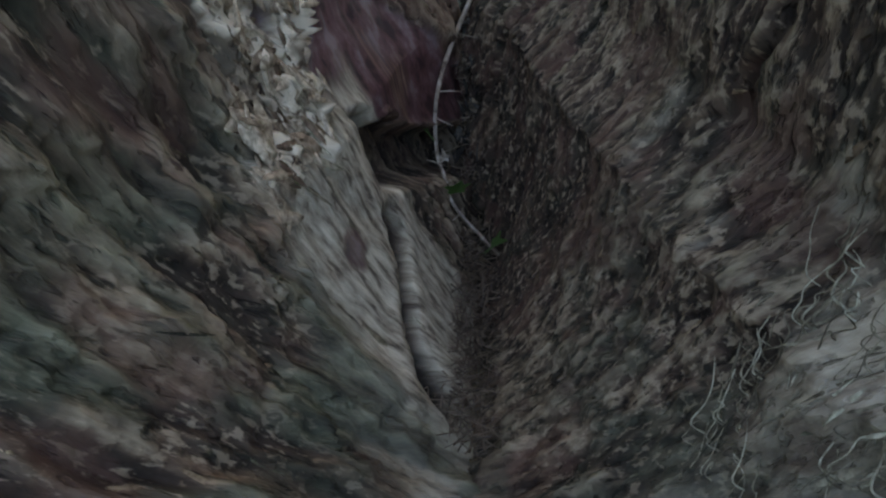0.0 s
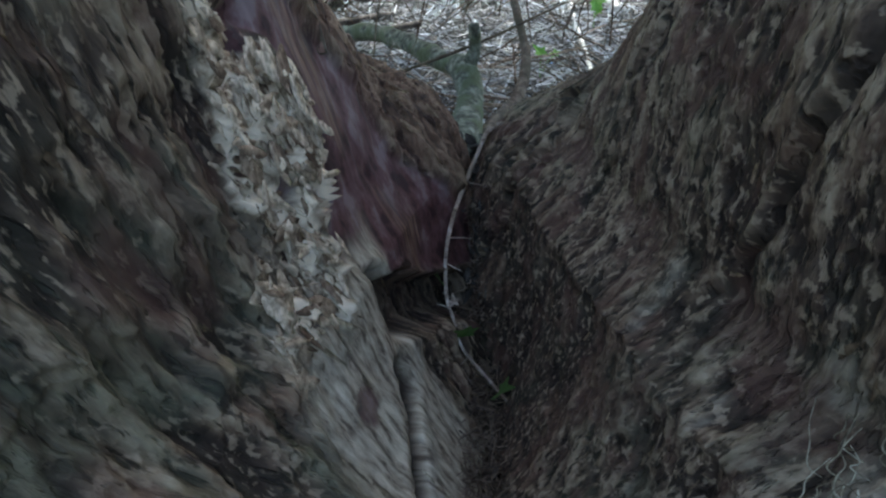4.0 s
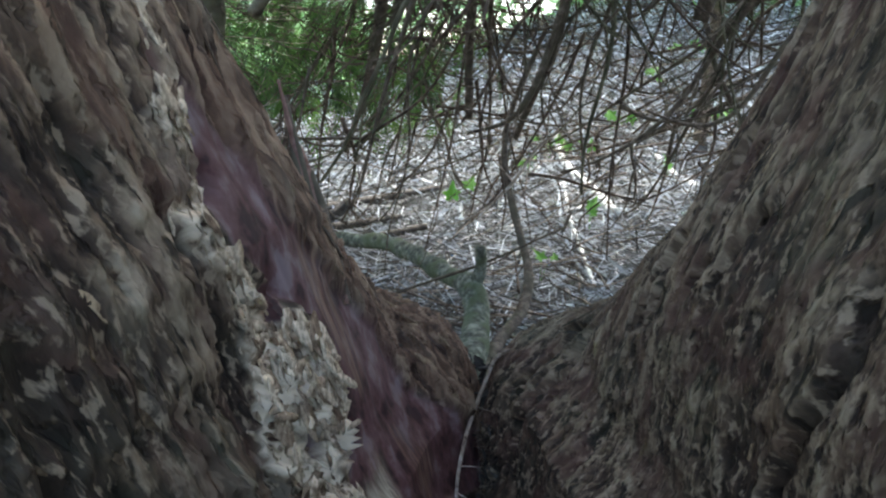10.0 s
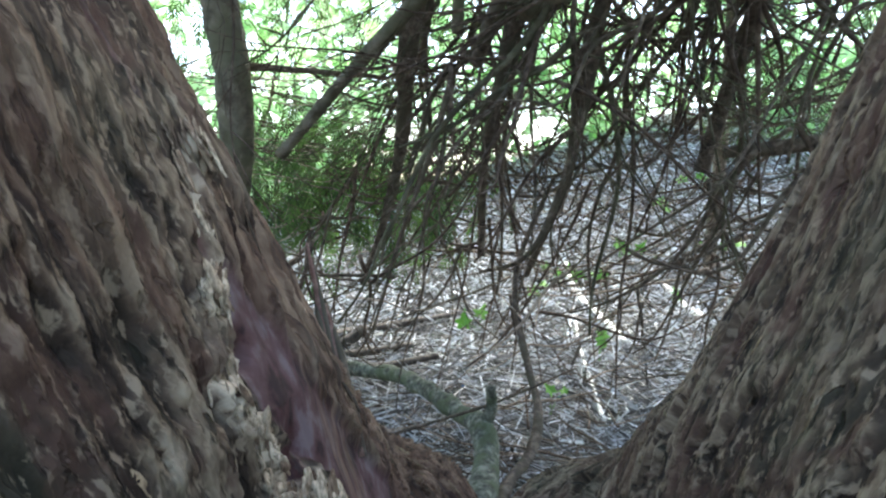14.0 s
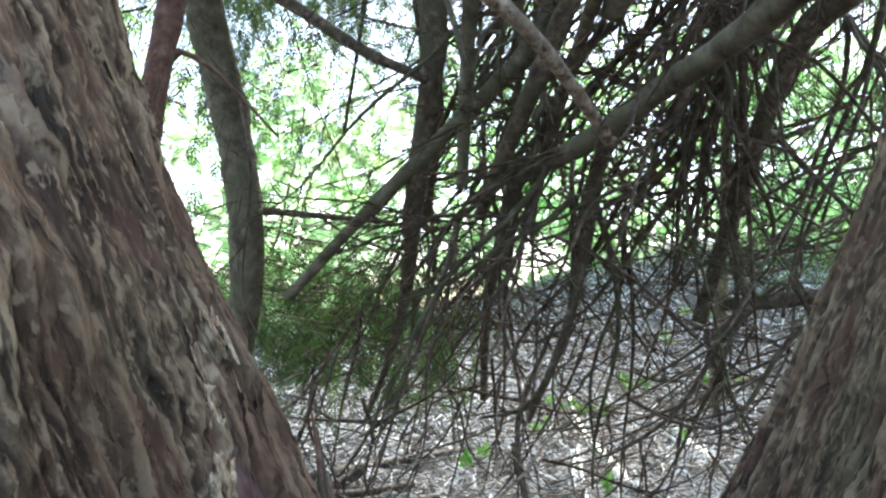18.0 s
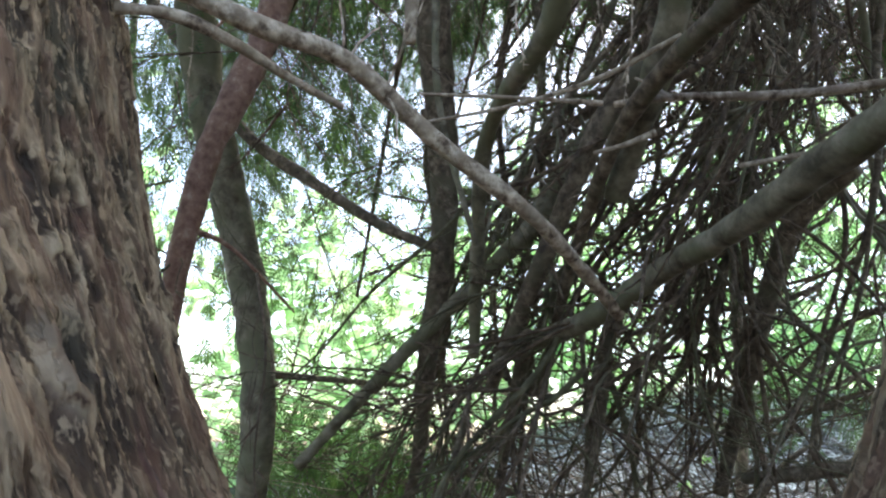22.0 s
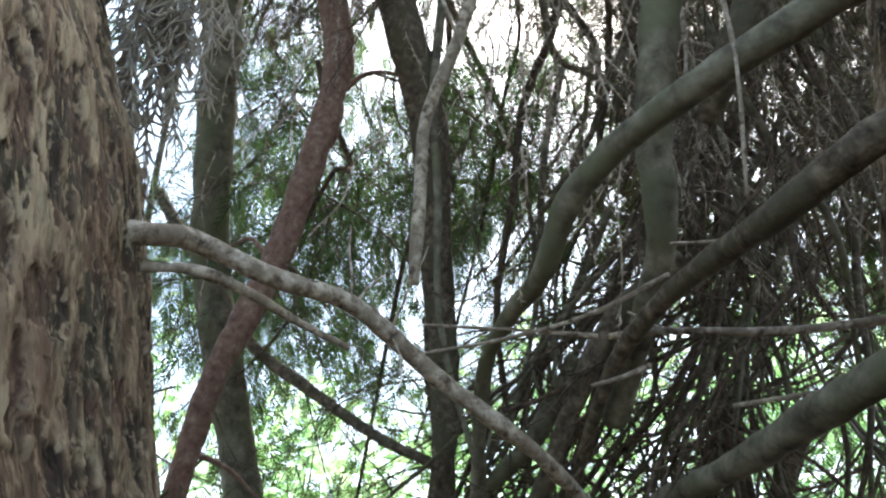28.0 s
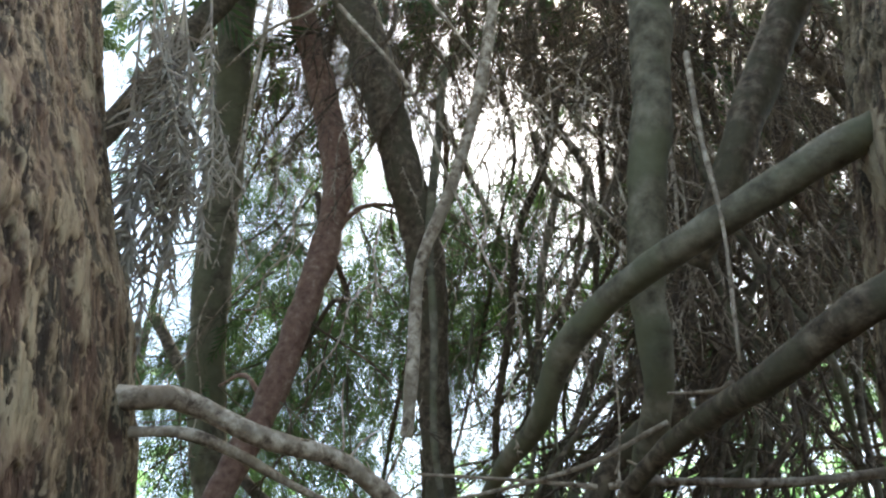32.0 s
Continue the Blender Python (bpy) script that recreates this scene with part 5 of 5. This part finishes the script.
def leaf_plant(place, size, count, label, mat=GREEN, lift=0.13):
    size = size * 1.5
    base = ground_height(np.array([place[0]]), np.array([place[1]]))[0]
    plant = empty("ivy_plant", (place[0], place[1], base), label, "plant", "ivy on the ground")
    for k in range(count):
        v, f = ivy_blade(size * g.uniform(0.7, 1.15))
        b = link_mesh("leaf", v, f, mat, plant, "", False)
        a = g.uniform(0, 2 * math.pi)
        rr = 0 if k == 0 else size * g.uniform(0.6, 1.8)
        b.matrix_local = pose(rr * math.cos(a), rr * math.sin(a), lift * g.uniform(0.5, 1.4), g.uniform(35, 75), g.uniform(-25, 25), g.uniform(-50, 50))
        p = Pile()
        c0 = np.array([rr * math.cos(a), rr * math.sin(a), b.location.z])
        p.tube(np.array([[0, 0, -0.01], c0 * [0.4, 0.4, 0.7], c0]), 0.002, 0.0015, 4)
        st = p.build("leaf_stalk", GREEN)
        st.parent = plant


for place, size, count in (((-0.17, 5.5), 0.085, 2), ((2.46, 10.0), 0.10, 4), ((2.9, 11.5), 0.11, 4), ((0.52, 7.2), 0.075, 3), ((0.67, 5.0), 0.055, 3), ((0.34, 6.55), 0.07, 3),
                           ((1.17, 7.8), 0.085, 5), ((0.29, 3.94), 0.045, 2), ((2.26, 8.0), 0.09, 4), ((1.51, 6.6), 0.07, 3), ((0.85, 7.2), 0.08, 3), ((1.9, 9.2), 0.09, 4)):
    leaf_plant(place, size, count, "small ivy plant with fresh green lobed leaves in the litter")

# ivy shoot in the fork
vine = empty("ivy_shoot", (0.10, 1.85, 0.50), "thin pale ivy stem trailing down into the fork", "vine")
limb("stem", [(0.20, 1.90, 0.56), (0.12, 1.80, 0.55), (0.05, 1.776, 0.524), (0.02, 1.74, 0.464), (-0.009, 1.66, 0.405), (-0.027, 1.55, 0.37), (-0.036, 1.48, 0.31), (-0.029, 1.44, 0.225), (-0.009, 1.40, 0.187), (0.012, 1.36, 0.145), (0.075, 1.32, 0.09), (0.125, 1.22, 0.10)], 0.0065, 0.004, DEAD, vine, "pale thin stem", 0.4, 6)
for (x, y, z), size, rot in (((0.02, 1.37, 0.175), 0.050, (60, 0, 200)), ((0.10, 1.24, 0.12), 0.055, (50, 20, 240)), ((-0.045, 1.44, 0.27), 0.034, (60, -20, 120)), ((-0.012, 1.42, 0.225), 0.024, (70, 0, 30))):
    v, f = ivy_blade(size)
    q = link_mesh("leaf", v, f, MID_GREEN if size > 0.025 else DEAD, None, "", False)
    q.matrix_world = pose(x, y, z, *rot)
    q.parent = vine
    q.matrix_parent_inverse = Matrix.Translation(vine.location).inverted()

for (x, y, z), w in (((-0.03, 1.52, 0.34), (0.05, -0.02, 0.01)), ((-0.036, 1.47, 0.30), (0.04, -0.03, -0.005)), ((-0.02, 1.42, 0.21), (-0.03, -0.02, 0.02)), ((0.03, 1.35, 0.13), (-0.025, -0.03, -0.01)), ((0.0, 1.68, 0.42), (0.05, -0.03, 0.0))):
    p = Pile()
    p.tube(np.array([(x, y, z), (x + 0.5 * w[0], y + 0.5 * w[1], z + 0.6 * w[2]), (x + w[0], y + w[1], z + w[2])]), 0.0022, 0.001, 4)
    under(p.build("side_twig", DEAD), vine)

# litter caught in the cleft
m = 1500
fy = g.uniform(0.75, 1.75, m)
fz = np.interp(fy, (0.2, 0.9, 1.2, 1.45, 1.6, 1.78), (0.0, 0.03, 0.03, 0.03, 0.19, 0.42)) + g.uniform(0, 0.05, m)
fx = np.interp(fy, (0.9, 1.45, 1.78), (0.05, 0.08, 0.0)) + g.normal(0, 0.05, m)
pile = Pile()
for k in range(m):
    a, e, l = g.uniform(0, 6.28), g.normal(0, 0.5), g.uniform(0.008, 0.03)
    dd = np.array([math.cos(a) * math.cos(e), math.sin(a) * math.cos(e), math.sin(e)]) * l
    cc = np.array([fx[k], fy[k], fz[k]])
    pile.tube(np.array([cc - dd, cc, cc + dd]), g.uniform(0.0008, 0.0025), 0.0008, 3)
tagged(pile.build("cleft_litter", DRY_SPRAY), "dry needles and bark crumbs caught in the fork", "litter", kind="stuff")

limb("limb", [(-1.55, 2.1, 6.4), (-1.75, 2.05, 5.6), (-1.95, 2.0, 4.9), (-2.1, 1.9, 4.2)], 0.075, 0.06, LIMB, tree, "dark shaded limb")

# strip of bark peeling from the edge of the leaning stem
for k in range(5):
    o = np.array([0.007 * (k - 2), 0.010 * g.normal(), 0])
    h = (1.15, 1.23, 1.20, 1.10, 1.02)[k]
    pl = Pile()
    pl.tube(glide([np.array((-0.27, 1.28, 0.80)) + o, np.array((-0.305, 1.31, 0.92)) + o, np.array((-0.345, 1.335, 1.05)) + 0.8 * o, np.array((-0.37 - 0.27 * (h - 1.12), 1.37, h)) + 0.5 * o], 8), 0.015, 0.004, 6, 1.0, 5 + k, 1.3)
    under(pl.build("peeling_strip", RED_LIMB if k % 2 else LIMB, None, "splintered strip of bark standing off the stem"), tree)

# dead spray hanging beside the leaning stem
dry = empty("dead_spray", (-1.3, 1.3, 4.6), "dry beige dead conifer spray hanging down", "dead foliage")
for k in range(22):
    pile = Pile()
    s = np.array([-1.45 + g.normal(0, 0.06), 1.3 + g.normal(0, 0.05), 4.5 + g.normal(0, 0.2)])
    e = np.array([-1.13 + g.normal(0, 0.08), 1.3 + g.normal(0, 0.06), g.uniform(2.90, 3.7)])
    line = glide([s, s + (e - s) * 0.4 + g.normal(0, 0.03, 3), s + (e - s) * 0.75 + g.normal(0, 0.03, 3), e], 8)
    pile.tube(line, 0.006, 0.003, 5)
    for i in range(4, len(line)):
        for sg in range(4):
            w = np.array([g.normal(0, 0.5), g.normal(0, 0.4), -1.0])
            w /= np.linalg.norm(w)
            l = g.uniform(0.04, 0.13)
            t2 = line[i] + w * l
            pile.tube(np.array([line[i], line[i] + w * l * 0.5 + g.normal(0, 0.006, 3), t2]), 0.0052, 0.0032, 4)
    under(pile.build("hanging_twig", BEIGE), dry)
for pts in ([(-0.80, 1.5, 4.85), (-0.93, 1.5, 4.70), (-1.085, 1.5, 4.60), (-1.234, 1.5, 4.366)], [(-1.172, 1.6, 4.967), (-1.12, 1.6, 4.02), (-1.104, 1.6, 3.716), (-0.975, 1.6, 3.416)],
            [(-0.742, 1.4, 4.606), (-0.407, 1.4, 4.081), (-0.212, 1.4, 3.557), (-0.044, 1.5, 3.181)], [(0.53, 1.0, 3.7), (0.521, 1.0, 3.36), (0.529, 1.0, 3.048), (0.503, 1.0, 2.672)],
            [(-0.45, 1.4, 4.8), (-0.322, 1.4, 4.56), (-0.038, 1.4, 4.02)], [(0.62, 1.55, 2.885), (0.588, 1.6, 2.883), (0.445, 1.6, 2.875)]):
    limb("dead_twig", pts, 0.010, 0.004, DEAD, tree, "brittle dead twig", 0.9, 6, 10)

# ragged shreds of bark low on the other stem
for k in range(140):
    z = g.uniform(0.18, 0.62)
    y = 0.545 + g.normal(0, 0.02) if k % 3 == 0 else g.uniform(0.36, 0.54)
    x = np.interp(z, (0.3, 0.6), (0.335, 0.44)) + 0.4 * (0.52 - y)
    a = np.array([x - 0.006, y, z])
    way = np.array([0.36 + g.normal(0, 0.10), 0.30 + g.normal(0, 0.25), g.normal(0.9, 0.2)])
    way /= np.linalg.norm(way)
    l = g.uniform(0.025, 0.085)
    pts = glide([a + np.array([0.03, 0, -0.02]), a, a + way * l * 0.35 + g.normal(0, 0.003, 3), a + way * l * 0.7 + g.normal(0, 0.004, 3), a + way * l + g.normal(0, 0.008, 3)], 4)
    p = Pile()
    p.tube(pts, g.uniform(0.0006, 0.0019), 0.0005, 4, 0.8, k)
    under(p.build("bark_shred", WOOD_FLAKE), tree)

# tangle of thin dark and pale twigs behind the fork
for k in range(46):
    x, y = g.uniform(-0.9, 0.7), g.uniform(2.3, 3.6)
    z = ground_height(np.array([x]), np.array([y]))[0] + g.uniform(0.04, 0.35)
    a = g.uniform(0, 2 * math.pi)
    hang("dead_twig", tree, (x, y, z), (math.cos(a), math.sin(a) * 0.6, g.uniform(-0.1, 0.5)), g.uniform(0.25, 0.7), g.uniform(0.003, 0.008), 0.2, 0.3, 4, (TWIG, DEAD, LIMB)[k % 3])

# small blue scraps in the litter
BLUE, bn, bl, bp = material("blue_scrap")
bp.inputs["Base Color"].default_value = (0.10, 0.26, 0.55, 1)
bp.inputs["Roughness"].default_value = 0.4
for k, (x, y) in enumerate(((0.35, 4.16), (-0.56, 5.76), (-0.21, 4.2))):
    z = ground_height(np.array([x]), np.array([y]))[0] + 0.03
    q = np.array([(u * 0.022 + g.normal(0, 0.004), w * 0.014 + g.normal(0, 0.003), 0.006 * math.sin(3 * u + 2 * w)) for w in (-1, 0, 1) for u in (-1, 0, 1)])
    vv = np.vstack([q, q - np.array([0, 0, 0.0015])])
    ff = [[r * 3 + c, r * 3 + c + 1, r * 3 + c + 4, r * 3 + c + 3] for r in (0, 1) for c in (0, 1)]
    ff += [[i + 9 for i in t[::-1]] for t in ff]
    ring = [0, 1, 2, 5, 8, 7, 6, 3]
    ff += [[b2, a2, a2 + 9, b2 + 9] for a2, b2 in zip(ring, ring[1:] + ring[:1])]
    ob = link_mesh("crumpled_scrap", vv, ff, BLUE, None, "", False)
    ob.matrix_world = pose(x, y, z, 25, 10, 40 + 70 * k)
    tagged(ob, "small crumpled blue scrap in the litter", "litter", "plastic scraps")

# dark crumbs of bark and debris heaped in the saddle of the fork
pile = Pile()
for k in range(150):
    v, f = SHAPES[int(g.integers(len(SHAPES)))]
    s = g.uniform(0.012, 0.04)
    m = pose(g.normal(0.0, 0.07), g.uniform(1.55, 1.95), 0, g.uniform(0, 360), g.uniform(-40, 40), g.uniform(0, 360))
    w = (np.array(m.to_3x3()) @ (v * np.array([s * 0.5, s, s * 0.4])).T).T + np.array(m.translation)
    w[:, 2] += np.interp(m.translation.y, (1.5, 1.6, 1.75, 1.95), (0.10, 0.20, 0.40, 0.44)) + 0.4 * abs(m.translation.x) + g.uniform(0, 0.02)
    pile.add(w, f)
tagged(pile.build("bark_debris", DARK_WOOD), "dark bark crumbs heaped in the saddle of the fork", "litter", kind="stuff")

limb("dead_branch", [(-1.05, 1.0, 2.50), (-0.86, 1.17, 2.58), (-0.74, 1.28, 2.57), (-0.62, 1.40, 2.53), (-0.50, 1.52, 2.50)], 0.018, 0.010, DEAD, tree, "thin bleached dead branch", 0.8, 8)
# splinters on the bleached branch
for k in range(26):
    t = g.uniform(0.1, 0.8)
    line = LINES[0]
    p0 = line[int(t * (len(line) - 1))]
    w = np.array([g.normal(0, 0.5), -abs(g.normal(0, 0.4)), g.normal(0, 0.7)])
    w /= np.linalg.norm(w)
    pile = Pile()
    if k % 4 == 0:
        pile.tube(droop(p0, w, g.uniform(0.08, 0.3), 0.4, 0.2, 6), 0.005, 0.002, 5)
        under(pile.build("side_twig", DEAD), tree)
    else:
        v, f = SHAPES[int(g.integers(len(SHAPES)))]
        along = line[min(int(t * (len(line) - 1)) + 1, len(line) - 1)] - p0
        along = along / (np.linalg.norm(along) + 1e-9)
        across = np.cross(along, w)
        across /= np.linalg.norm(across) + 1e-9
        out = np.cross(across, along)
        s = g.uniform(0.02, 0.05)
        pile.add(p0 + out * 0.023 + v[:, :1] * across * 0.014 + v[:, 1:2] * along * s + v[:, 2:] * out * 0.012, f)
        under(pile.build("bark_flake", FLAKE), tree)
